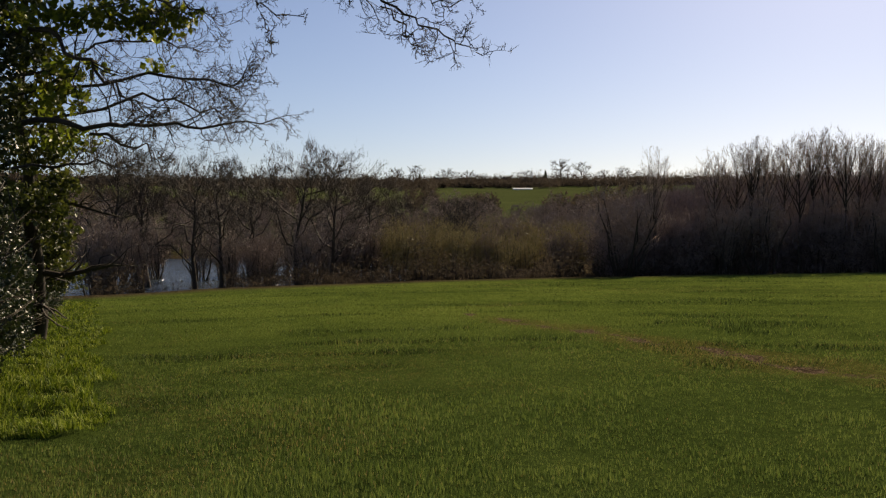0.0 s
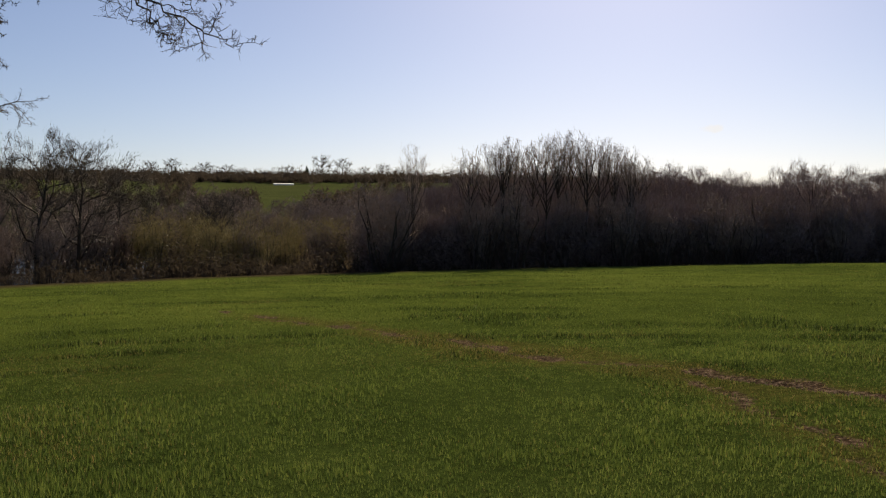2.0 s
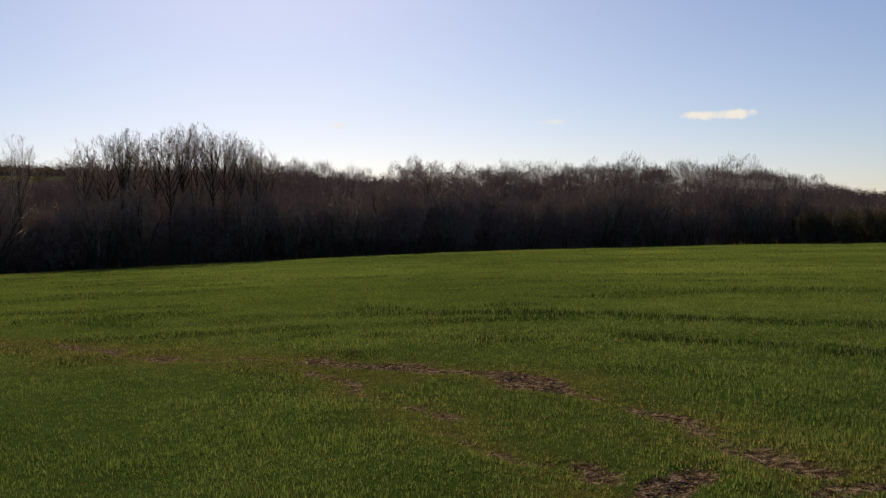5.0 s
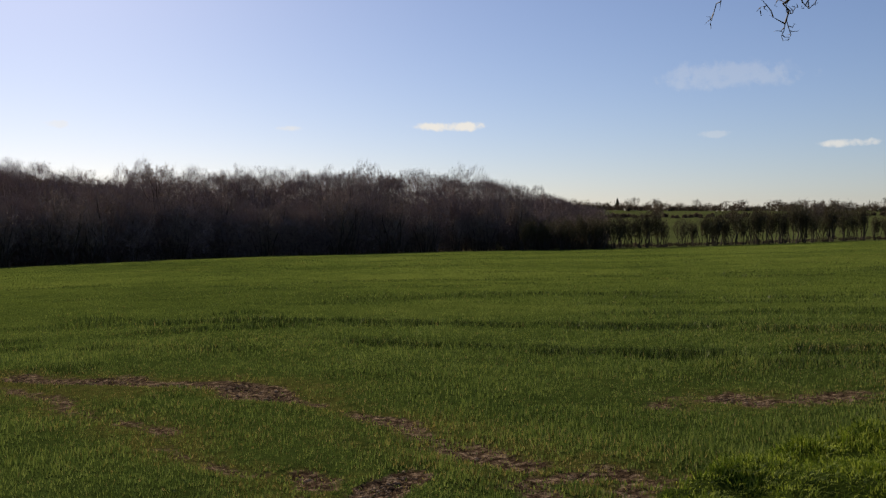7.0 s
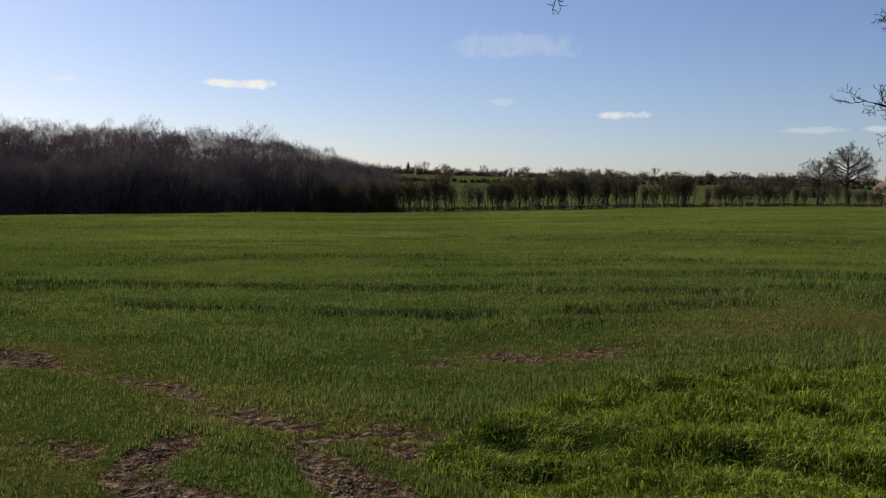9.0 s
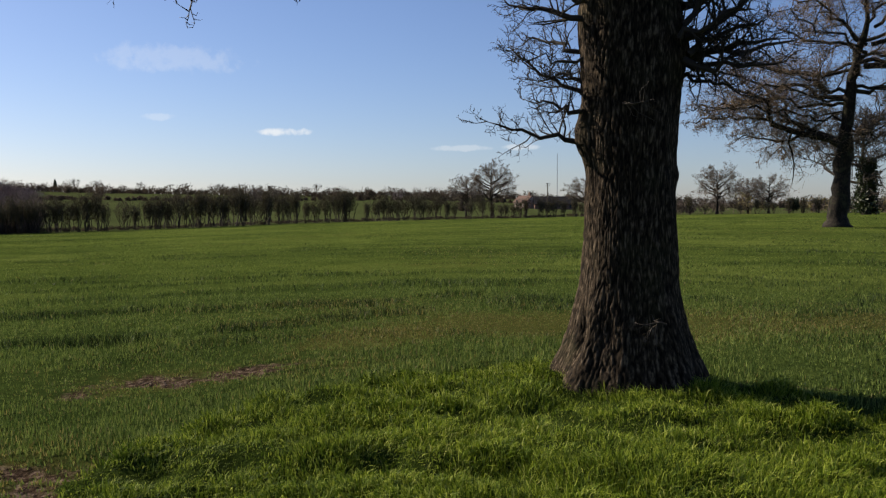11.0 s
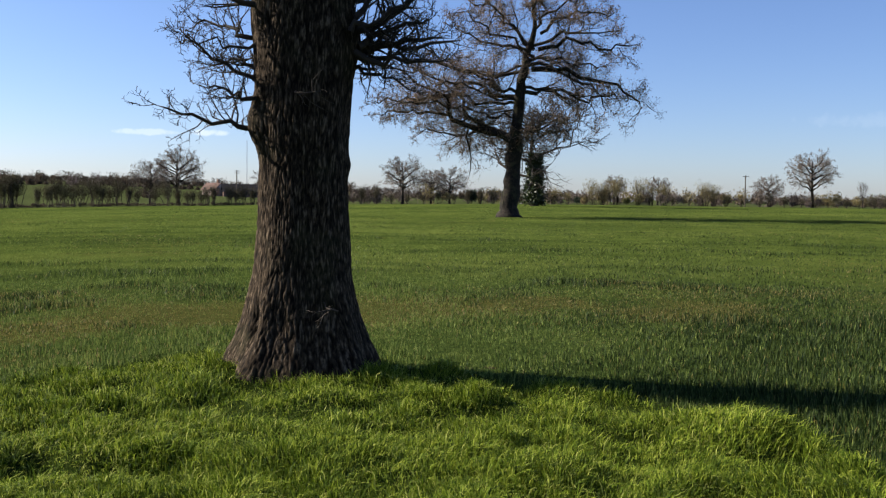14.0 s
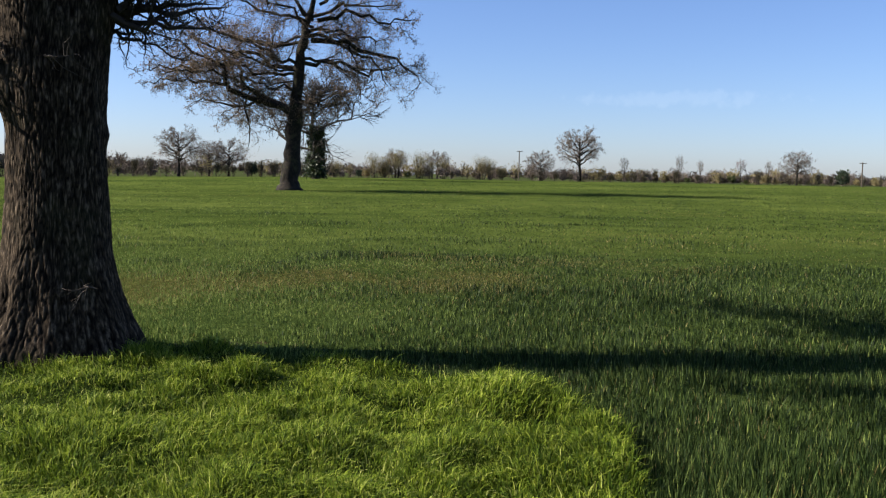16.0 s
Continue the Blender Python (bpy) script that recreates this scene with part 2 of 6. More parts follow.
SPRING = mat_leaf("spring_leaf", ((0.2, (0.072, 0.104, 0.012)), (0.8, (0.192, 0.216, 0.024))), 0.55, 0.5, 0.4)
IVY = mat_leaf("ivy_leaf", ((0.2, (0.010, 0.018, 0.007)), (0.8, (0.045, 0.06, 0.018))), 0.15, 0.42, 0.35)
HEDGE_LEAF = mat_leaf("hedge_leaf", ((0.2, (0.03, 0.04, 0.008)), (0.8, (0.10, 0.11, 0.022))), 0.35, 0.5, 0.4)
FAR_LEAF = mat_leaf("evergreen_leaf", ((0.2, (0.012, 0.025, 0.012)), (0.8, (0.05, 0.07, 0.03))), 0.2, 0.6, 0.3)
WALL = mat_surface("rendered_wall", ((0.3, (0.42, 0.32, 0.26)), (0.7, (0.55, 0.43, 0.35))), 1.0, 0.9, 12)
BRICK = mat_surface("brick_wall", ((0.3, (0.12, 0.07, 0.05)), (0.7, (0.2, 0.12, 0.085))), 1.0, 0.9, 12)
ROOF = mat_surface("clay_roof", ((0.3, (0.07, 0.04, 0.032)), (0.7, (0.13, 0.07, 0.052))), 1.0, 0.85, 9)
SLATE = mat_surface("slate_roof", ((0.3, (0.025, 0.023, 0.023)), (0.7, (0.055, 0.05, 0.05))), 1.0, 1.0, 9, 0.01, 0.0)
WHITE = mat_surface("white_sheet", ((0.3, (0.7, 0.7, 0.7)), (0.7, (0.82, 0.82, 0.8))), 1.0, 0.6, 9)
POLE_WOOD = mat_surface("pole_wood", ((0.3, (0.06, 0.045, 0.03)), (0.7, (0.14, 0.11, 0.08))), 3.0, 0.85, 30)
STEEL = mat_surface("grey_steel", ((0.3, (0.3, 0.3, 0.31)), (0.7, (0.4, 0.4, 0.42))), 3.0, 0.5, 30)
DARK_GLASS = mat_surface("dark_pane", ((0.3, (0.02, 0.025, 0.03)), (0.7, (0.04, 0.045, 0.05))), 3.0, 0.15, 30, 0)
SOIL_CLOD = mat_surface("soil_clod", ((0.3, (0.075, 0.05, 0.035)), (0.7, (0.27, 0.2, 0.15))), 3.0, 1.0, 40, 0, 0.0, 0.5)


# ---- mesh helpers ----
def mesh_np(name, verts, quads=None, tris=None, mat=None, smooth=False):
    me = bpy.data.meshes.new(name)
    verts = np.asarray(verts, np.float32).reshape(-1, 3)
    q = np.asarray(quads if quads is not None else [], np.int32).reshape(-1, 4)
    t = np.asarray(tris if tris is not None else [], np.int32).reshape(-1, 3)
    me.vertices.add(len(verts))
    me.vertices.foreach_set("co", verts.ravel())
    me.loops.add(q.size + t.size)
    me.loops.foreach_set("vertex_index", np.concatenate([q.ravel(), t.ravel()]))
    me.polygons.add(len(q) + len(t))
    me.polygons.foreach_set("loop_start", np.concatenate([np.arange(len(q)) * 4, q.size + np.arange(len(t)) * 3]).astype(np.int32))
    if smooth:
        me.polygons.foreach_set("use_smooth", np.ones(len(q) + len(t), bool))
    me.update(calc_edges=True)
    me.validate()
    if mat:
        me.materials.append(mat)
    return me


def part(name, me, parent, label=""):
    ob = new(name, me)
    ob.parent = parent
    return tagged(ob, label)


def thing(name, label, category, group="", at=None, kind=""):
    ob = new(name)
    ob.empty_display_size = 0.3
    if at is not None:
        ob.matrix_basis = at
    return tagged(ob, label, category, group, kind)


def bm_mesh(name, bm, mat):
    me = bpy.data.meshes.new(name)
    bm.to_mesh(me)
    bm.free()
    me.materials.append(mat)
    return me


def box_bm(bm, lo, hi, bevel=0.0):
    c = [(a + b) / 2 for a, b in zip(lo, hi)]
    s = [b - a for a, b in zip(lo, hi)]
    r = bmesh.ops.create_cube(bm, size=1, matrix=Matrix.Translation(c) @ Matrix.Diagonal((*s, 1)))
    if bevel:
        es = list({e for v in r["verts"] for e in v.link_edges})
        bmesh.ops.bevel(bm, geom=es, offset=bevel, segments=1, affect="EDGES")
    return bm


def tubes(P, R, k=3, point=True):
    """Tapered tubes along M polylines P (M,n,3) with radii R (M,n). Returns verts, quads, tris."""
    M, n, _ = P.shape
    T = np.gradient(P, axis=1)
    T /= np.linalg.norm(T, axis=2, keepdims=True) + 1e-9
    ref = np.where(np.abs(T[:, :1, 2:3]) > 0.8, np.array([1.0, 0, 0]), np.array([0, 0, 1.0]))
    A = np.cross(T, np.broadcast_to(ref, T.shape))
    A /= np.linalg.norm(A, axis=2, keepdims=True) + 1e-9
    B = np.cross(T, A)
    th = np.arange(k) * 2 * np.pi / k
    rings = P[:, :, None] + R[:, :, None, None] * (A[:, :, None] * np.cos(th)[None, None, :, None] + B[:, :, None] * np.sin(th)[None, None, :, None])
    j = np.arange(k)
    j2 = (j + 1) % k
    nr = n - 1 if point else n
    per = nr * k + (1 if point else 0)
    base = (np.arange(M) * per)[:, None, None]
    i = np.arange(nr - 1)[None, :, None]
    quads = np.stack([base + i * k + j, base + i * k + j2, base + (i + 1) * k + j2, base + (i + 1) * k + j], -1).reshape(-1, 4) if nr > 1 else np.zeros((0, 4), int)
    if point:
        V = np.concatenate([rings[:, :nr].reshape(M, -1, 3), P[:, -1:]], 1)
        b2 = (np.arange(M) * per)[:, None]
        tris = np.stack([b2 + (nr - 1) * k + j, b2 + (nr - 1) * k + j2, np.broadcast_to(b2 + nr * k, (M, k))], -1).reshape(-1, 3)
    else:
        V, tris = rings.reshape(M, -1, 3), np.zeros((0, 3), int)
    return V.reshape(-1, 3), quads, tris


def gather(pieces):
    """Join several (verts, quads, tris)."""
    V, Q, T, o = [], [], [], 0
    for v, q, t in pieces:
        V.append(v)
        Q.append(q + o)
        T.append(t + o)
        o += len(v)
    return np.concatenate(V), np.concatenate(Q), np.concatenate(T)


def unit(v):
    return v / (np.linalg.norm(v, axis=-1, keepdims=True) + 1e-9)


def sprout(rng, P, R, per, span=(0.3, 1.0), size=0.5, angle=50, n=4, wig=0.25, up=0.15, thick=0.6, jitter=0.3, tip=0.25, least=0.004, flat=0.0):
    """per children on each of the polylines P: new polylines and radii. size: length against the parent's."""
    M, m, _ = P.shape
    plen = np.linalg.norm(np.diff(P, axis=1), axis=2).sum(1)
    t = (np.arange(per)[None] + rng.random((M, per))) / per * (span[1] - span[0]) + span[0]
    x = t * (m - 1)
    i = np.clip(x.astype(int), 0, m - 2)
    f = (x - i)[..., None]
    rows = np.arange(M)[:, None]
    start = P[rows, i] * (1 - f) + P[rows, i + 1] * f
    rad = R[rows, i] * (1 - f[..., 0]) + R[rows, i + 1] * f[..., 0]
    tan = unit(P[rows, i + 1] - P[rows, i])
    rv = rng.normal(size=tan.shape)
    rv[..., 2] *= 1 - flat
    perp = unit(rv - (rv * tan).sum(-1, keepdims=True) * tan)
    a = np.radians(angle * (1 + jitter * (rng.random((M, per, 1)) * 2 - 1)))
    d = unit(tan * np.cos(a) + perp * np.sin(a) + np.array([0, 0, up]))
    length = plen[:, None] * size * (1.1 - 0.55 * t) * (0.65 + 0.7 * rng.random((M, per)))
    K = M * per
    d, start, length = d.reshape(K, 3), start.reshape(K, 3), length.reshape(K)
    out = np.empty((K, n, 3))
    out[:, 0] = start
    for s in range(1, n):
        d = unit(d + rng.normal(size=d.shape) * wig + np.array([0, 0, up * 0.5]))
        out[:, s] = out[:, s - 1] + d * (length / (n - 1))[:, None]
    r0 = np.maximum(rad.reshape(K) * thick, least)
    rr = r0[:, None] * np.linspace(1, tip, n)[None]
    return out, rr


def stem(rng, start, end, n, wig, r0, r1):
    """One crooked limb from start to end."""
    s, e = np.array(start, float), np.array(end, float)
    L = np.linalg.norm(e - s)
    t = np.linspace(0, 1, n)[:, None]
    p = s + (e - s) * t
    off = np.cumsum(rng.normal(size=(n, 3)), 0) * wig * L / n
    off -= off[:1] + (off[-1:] - off[:1]) * t
    return (p + off)[None], np.linspace(r0, r1, n)[None]
# ---- the land: one sheet ----
def smooth(x, lo, hi):
    u = np.clip((x - lo) / (hi - lo), 0, 1)
    return u * u * (3 - 2 * u)


def value_noise(x, y, scale, seed=0):
    """Smooth lattice noise in 0..1, for arrays."""
    x, y = np.asarray(x) * scale + 1000.5, np.asarray(y) * scale + 1000.5
    i, j = np.floor(x).astype(np.int64), np.floor(y).astype(np.int64)
    u, v = x - i, y - j
    u, v = u * u * (3 - 2 * u), v * v * (3 - 2 * v)

    def h(a, b):
        n = (a * 374761393 + b * 668265263 + seed * 974711) & 0x7FFFFFFF
        n = ((n ^ (n >> 13)) * 1274126177) & 0x7FFFFFFF
        return ((n ^ (n >> 16)) & 0xFFFF) / 65535.0

    return (h(i, j) * (1 - u) + h(i + 1, j) * u) * (1 - v) + (h(i, j + 1) * (1 - u) + h(i + 1, j + 1) * u) * v


def az_of(x, y):
    return np.degrees(np.arctan2(-np.asarray(x), np.asarray(y)))


def field_edge(az):
    """How far the crop reaches, by azimuth."""
    return np.interp(az, [-180, -140, -112, -97, -90, -75, -60, -36, 0, 19, 45, 90, 180], [230, 230, 230, 200, 180, 150, 125, 92, 68, 54, 45, 60, 230])


def ground_z(x, y):
    x, y = np.asarray(x, float), np.asarray(y, float)
    r, az = np.hypot(x, y), az_of(x, y)
    E = field_edge(az)
    brow = np.interp(az, [-180, -140, -112, -98, -91, -84, -75, -71, -65, -59, -52, -46, -41, -31, -24, -15, -7.5, 0, 6, 12.8, 19, 45, 90, 180],
                     [-.4, -.4, -.4, -.5, -.56, -.7, -.93, -1.1, -1.3, -1.42, -1.48, -1.6, -1.66, -1.93, -2.16, -2.44, -2.66, -2.88, -3.1, -3.3, -3.64, -3.7, -2.3, -.4])
    s = np.tan(np.radians(brow)) + 1.6 / E
    z = np.minimum(r, E) * s
    z += np.interp(r, [0, 40, 80, 150, 230, 5000], [0, 0, .15, .65, .5, .5]) * np.interp(az, [-180, -105, -90, 60, 180], [1, 1, 0, 0, 1])
    valley = np.interp(az, [-180, -62, -50, -30, 60, 120, 180], [0, 0, 1, 1, 1, 0, 0])
    floor = np.interp(az, [-62, -30, 45], [-2.4, -3.0, -3.0])
    drop = smooth(r, E + 2, E + 22) * valley
    z = z * (1 - drop) + floor * drop
    top = 1.6 + 700 * np.tan(np.radians(np.interp(az, [-180, -112, -97, -80, -63, -45, -36, -30, -25, 0, 45, 90, 180], [0, 0, .15, .75, .95, 1.15, 1.55, 2.3, 2.75, 2.9, 2.9, 1.5, 0])))
    near = np.interp(az, [-180, -70, -50, 60, 180], [250, 230, 195, 195, 250])
    rise = np.clip((r - near) / (700 - near), 0, 1) ** 0.9
    z = z + (top - z) * rise
    return z + (value_noise(x, y, 0.3, 3) - 0.5) * 0.06 + (value_noise(x, y, 0.011, 5) - 0.5) * 3.0 * smooth(r, 200, 500)


def spot(az, r, dz=0.0):
    h = heading(az)
    return Vector((h.x * r, h.y * r, float(ground_z(h.x * r, h.y * r)) + dz))


def near_line(x, y, pts, width):
    """1 on a polyline, fading to 0 at width."""
    best = np.full(np.shape(x), 1e9)
    for (ax, ay), (bx, by) in zip(pts[:-1], pts[1:]):
        dx, dy = bx - ax, by - ay
        t = np.clip(((x - ax) * dx + (y - ay) * dy) / (dx * dx + dy * dy), 0, 1)
        best = np.minimum(best, np.hypot(x - ax - t * dx, y - ay - t * dy))
    return np.clip(1 - best / width, 0, 1)


# wheel tracks and poached ground
TRACK_A = ((0.8, 28.7), (2.9, 22.1), (3.9, 19.3), (4.8, 15.9), (5.4, 13.1), (6.4, 11.2), (7.1, 9.2), (7.2, 7.6), (6.7, 5.8), (6.4, 4.8), (6.2, 3.7), (6.0, 2.7))
TRACK_B = ((5.6, 11.0), (5.6, 10.0), (5.4, 7.8), (4.9, 6.2), (4.7, 5.2), (4.7, 4.6))
RUT_A = ((5.6, 4.4), (4.7, 4.0), (4.1, 3.6))
RUT_B = ((6.1, 3.5), (5.5, 3.5), (5.1, 3.2), (4.6, 2.8))
SPUR = ((6.2, 3.5), (5.7, 2.8), (5.6, 2.0))
# lines of thicker, taller crop, whose shade is put into the colour
THICK_A = ((23.5, 12.0), (24.5, 7.6), (24.7, 2.0), (24.7, -4.4), (23.4, -7.5))
THICK_B = ((9.5, 19.0), (12.7, 15.5), (15.5, 9.5), (16.6, 6.0), (17.3, 0.0), (17.8, -6.0), (17.0, -8.5), (15.1, -9.8))
THICK_C = ((6.0, 21.4), (7.1, 16.6), (8.1, 14.9), (9.9, 11.3), (11.5, 9.1), (12.6, 5.3), (15.2, 2.5), (15.6, -2.0))
THICK_D = ((35.0, 20.0), (38.0, 5.0), (37.0, -12.0), (30.0, -24.0))
PATCH = ((9.2, 4.2), (9.7, 3.4), (10.3, 2.8))
STREAK = ((10.2, 3.2), (12.6, 2.6), (13.7, 1.0), (13.4, -0.4), (14.0, -3.3), (14.3, -5.0), (13.1, -6.2))
GRASS = ((5.4, 2.6), (7.0, 2.6), (8.5, 2.1), (9.9, 1.2), (10.3, -0.4), (9.6, -1.5), (8.4, -2.4), (7.7, -3.2), (7.0, -3.9), (5.9, -3.7), (4.7, -3.1), (3.0, -2.2), (2.0, 0.5))


def inside(x, y, poly):
    c = np.zeros(np.shape(x), bool)
    for (ax, ay), (bx, by) in zip(poly, poly[1:] + poly[:1]):
        c ^= ((ay > y) != (by > y)) & (x < (bx - ax) * (y - ay) / (by - ay + 1e-12) + ax)
    return c


def covers(x, y):
    """What grows where: bare, dry, lush, wood, pasture in 0..1."""
    x, y = np.asarray(x, float), np.asarray(y, float)
    wx = x + (value_noise(x, y, 1.3, 8) - 0.5) * 0.7
    wy = y + (value_noise(x, y, 1.3, 9) - 0.5) * 0.7
    r, az = np.hypot(x, y), az_of(x, y)
    bare = 0.75 * near_line(wx, wy, TRACK_A, 0.42) + 0.65 * near_line(wx, wy, TRACK_B, 0.36) + 0.7 * near_line(wx, wy, ((6.3, 11.4), (7.1, 9.2), (7.1, 8.0)), 0.4)
    bare = np.maximum(bare, 1.3 * near_line(wx, wy, RUT_A, 0.44))
    bare = np.maximum(bare, 1.2 * near_line(wx, wy, RUT_B, 0.38))
    bare = np.maximum(bare, 0.75 * near_line(wx, wy, SPUR, 0.4))
    bare = np.maximum(bare, 0.75 * near_line(wx, wy, PATCH, 0.7))
    bare = np.maximum(bare, 0.6 * near_line(wx, wy, ((9.5, -2.1), (9.1, -2.6)), 0.4))
    bare = np.maximum(bare, 0.6 * near_line(wx, wy, ((7.1, 10.2), (7.4, 9.0), (6.4, 11.6)), 0.6))
    bare = bare * (0.15 + 0.95 * value_noise(x, y, 1.7, 14) + 0.75 * value_noise(x, y, 4.6, 15))
    dry = 0.85 * near_line(wx, wy, TRACK_A, 1.3) + 0.65 * near_line(wx, wy, TRACK_B, 1.0)
    dry = np.maximum(dry, 0.78 * near_line(wx, wy, STREAK, 2.4) * (0.4 + 0.9 * value_noise(x, y, 0.7, 66)))
    dry = np.maximum(dry, 0.6 * near_line(wx, wy, PATCH, 1.8))
    dry = dry * (0.55 + 0.9 * value_noise(x, y, 0.9, 2)) + 0.42 * smooth(value_noise(x, y, 0.16, 51) * 0.6 + value_noise(x, y, 0.6, 52) * 0.4, 0.5, 0.8)
    lush = inside(wx, wy, GRASS).astype(float)
    u = (x + 3.7) * 0.938 + (y - 11.1) * 0.345
    strip = smooth(-u + (value_noise(x, y, 0.8, 4) - 0.5) * 0.8, -0.3, 0.3) * (az > 0) * (az < 60) * smooth(y, 8.6, 10.6)
    lush = np.maximum(lush, strip)
    E = field_edge(az)
    valley = np.interp(az, [-180, -60, -52, 60, 100, 180], [0, 0, 1, 1, 0, 0])
    wood = smooth(r, E - 1, E + 3) * valley * (1 - smooth(r, 190, 230))
    pasture = smooth(r, E + 0.5, E + 2) * (1 - wood)
    # deep: lines and bands of taller crop, coloured dark for their shade
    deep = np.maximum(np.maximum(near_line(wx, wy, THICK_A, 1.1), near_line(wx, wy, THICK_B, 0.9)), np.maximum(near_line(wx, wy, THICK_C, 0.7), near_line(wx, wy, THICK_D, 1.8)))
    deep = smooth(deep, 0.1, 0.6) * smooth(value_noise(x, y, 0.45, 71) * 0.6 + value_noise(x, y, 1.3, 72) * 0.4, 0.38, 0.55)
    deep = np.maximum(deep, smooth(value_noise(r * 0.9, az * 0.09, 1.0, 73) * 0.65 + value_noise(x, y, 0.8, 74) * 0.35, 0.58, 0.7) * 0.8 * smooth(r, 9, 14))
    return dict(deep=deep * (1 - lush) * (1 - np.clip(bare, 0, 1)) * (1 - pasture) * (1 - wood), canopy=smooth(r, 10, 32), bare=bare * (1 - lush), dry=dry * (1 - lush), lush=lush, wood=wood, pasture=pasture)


def mound(x, y):
    """Tussocky rise of the uncut grass."""
    return 0.16 * (value_noise(x, y, 1.9, 21) - 0.3) + 0.10 * (value_noise(x, y, 4.3, 23) - 0.5)


def make_ground():
    az = np.concatenate([np.arange(-180, -150, 3.0), np.arange(-150, 40, 0.7), np.arange(40, 180, 4.0)])
    rr = [0.6, 2.0, 3.0]
    while rr[-1] < 4800:
        rr.append(rr[-1] * (1.02 if rr[-1] < 16 else 1.028 if rr[-1] < 260 else 1.06))
    rr = np.array(rr)
    A, Rr = np.meshgrid(np.radians(az), rr, indexing="ij")
    X, Y = -np.sin(A) * Rr, np.cos(A) * Rr
    Z = ground_z(X, Y)
    c = covers(X, Y)
    Z += c["lush"] * mound(X, Y) * (Rr < 30)
    Z -= np.clip(c["bare"], 0, 1) * 0.05 + c["bare"] * (value_noise(X, Y, 7, 12) - 0.5) * 0.05
    na, nr = len(az), len(rr)
    i, j = np.meshgrid(np.arange(na), np.arange(nr - 1), indexing="ij")
    i2 = (i + 1) % na
    q = np.stack([i * nr + j, i * nr + j + 1, i2 * nr + j + 1, i2 * nr + j], -1).reshape(-1, 4)
    V = np.stack([X, Y, Z], -1).reshape(-1, 3)
    V = np.concatenate([V, [[0, 0, 0]]])
    k = np.arange(na)
    t = np.stack([k * nr, ((k + 1) % na) * nr, np.full(na, len(V) - 1)], -1)
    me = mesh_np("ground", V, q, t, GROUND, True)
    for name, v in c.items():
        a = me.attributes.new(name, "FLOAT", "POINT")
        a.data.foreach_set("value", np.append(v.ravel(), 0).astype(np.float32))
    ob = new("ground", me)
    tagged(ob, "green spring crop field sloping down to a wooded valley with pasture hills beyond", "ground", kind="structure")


make_ground()


def make_lake():
    a = np.radians(np.linspace(2, 32, 40))
    lo = 66 + 3 * np.sin(a * 9)
    hi = 182 + 6 * np.sin(a * 13)
    V = np.concatenate([np.stack([-np.sin(a) * r, np.cos(a) * r, np.full(40, -2.85)], -1) for r in (lo, hi)])
    i = np.arange(39)
    me = mesh_np("water", V, np.stack([i, i + 1, i + 41, i + 40], -1)[:, ::-1], None, WATER)
    tagged(new("water", me), "still pale lake water shining between the bare trees", "water", kind="structure")


make_lake()
# ---- trees ----
def leaf_quads(rng, C, size, up=0.3, fold=0.25, slim=0.36):
    """A pointed four-cornered leaf at each centre."""
    M = len(C)
    d = unit(rng.normal(size=(M, 3)) + np.array([0, 0, up]))
    w = unit(np.cross(d, rng.normal(size=(M, 3))))
    nrm = np.cross(d, w)
    s = (size * (0.6 + 0.8 * rng.random(M)))[:, None]
    a, b = C - d * s * 0.5, C + d * s * 0.6
    l, r = C + w * s * slim + nrm * s * fold * 0.5, C - w * s * slim + nrm * s * fold * 0.5
    V = np.stack([a, r, b, l], 1).reshape(-1, 3)
    k = np.arange(M)[:, None] * 4
    return V, np.zeros((0, 4), int), np.concatenate([k + np.array([0, 1, 2]), k + np.array([0, 2, 3])])


def twig_spikes(rng, C, D, length, width, stray=0.45):
    """A tapering twig at each place C, along D: one thin triangle each."""
    n = len(C)
    d = unit(D + rng.normal(size=(n, 3)) * stray)
    w = unit(np.cross(d, rng.normal(size=(n, 3)))) * (width * 0.5)
    s = (length * (0.5 + rng.random(n)))[:, None]
    V = np.stack([C - w - d * s * 0.4, C + w - d * s * 0.4, C + d * s * 0.6], 1).reshape(-1, 3)
    return V, np.zeros((0, 4), int), np.arange(3 * n).reshape(-1, 3)


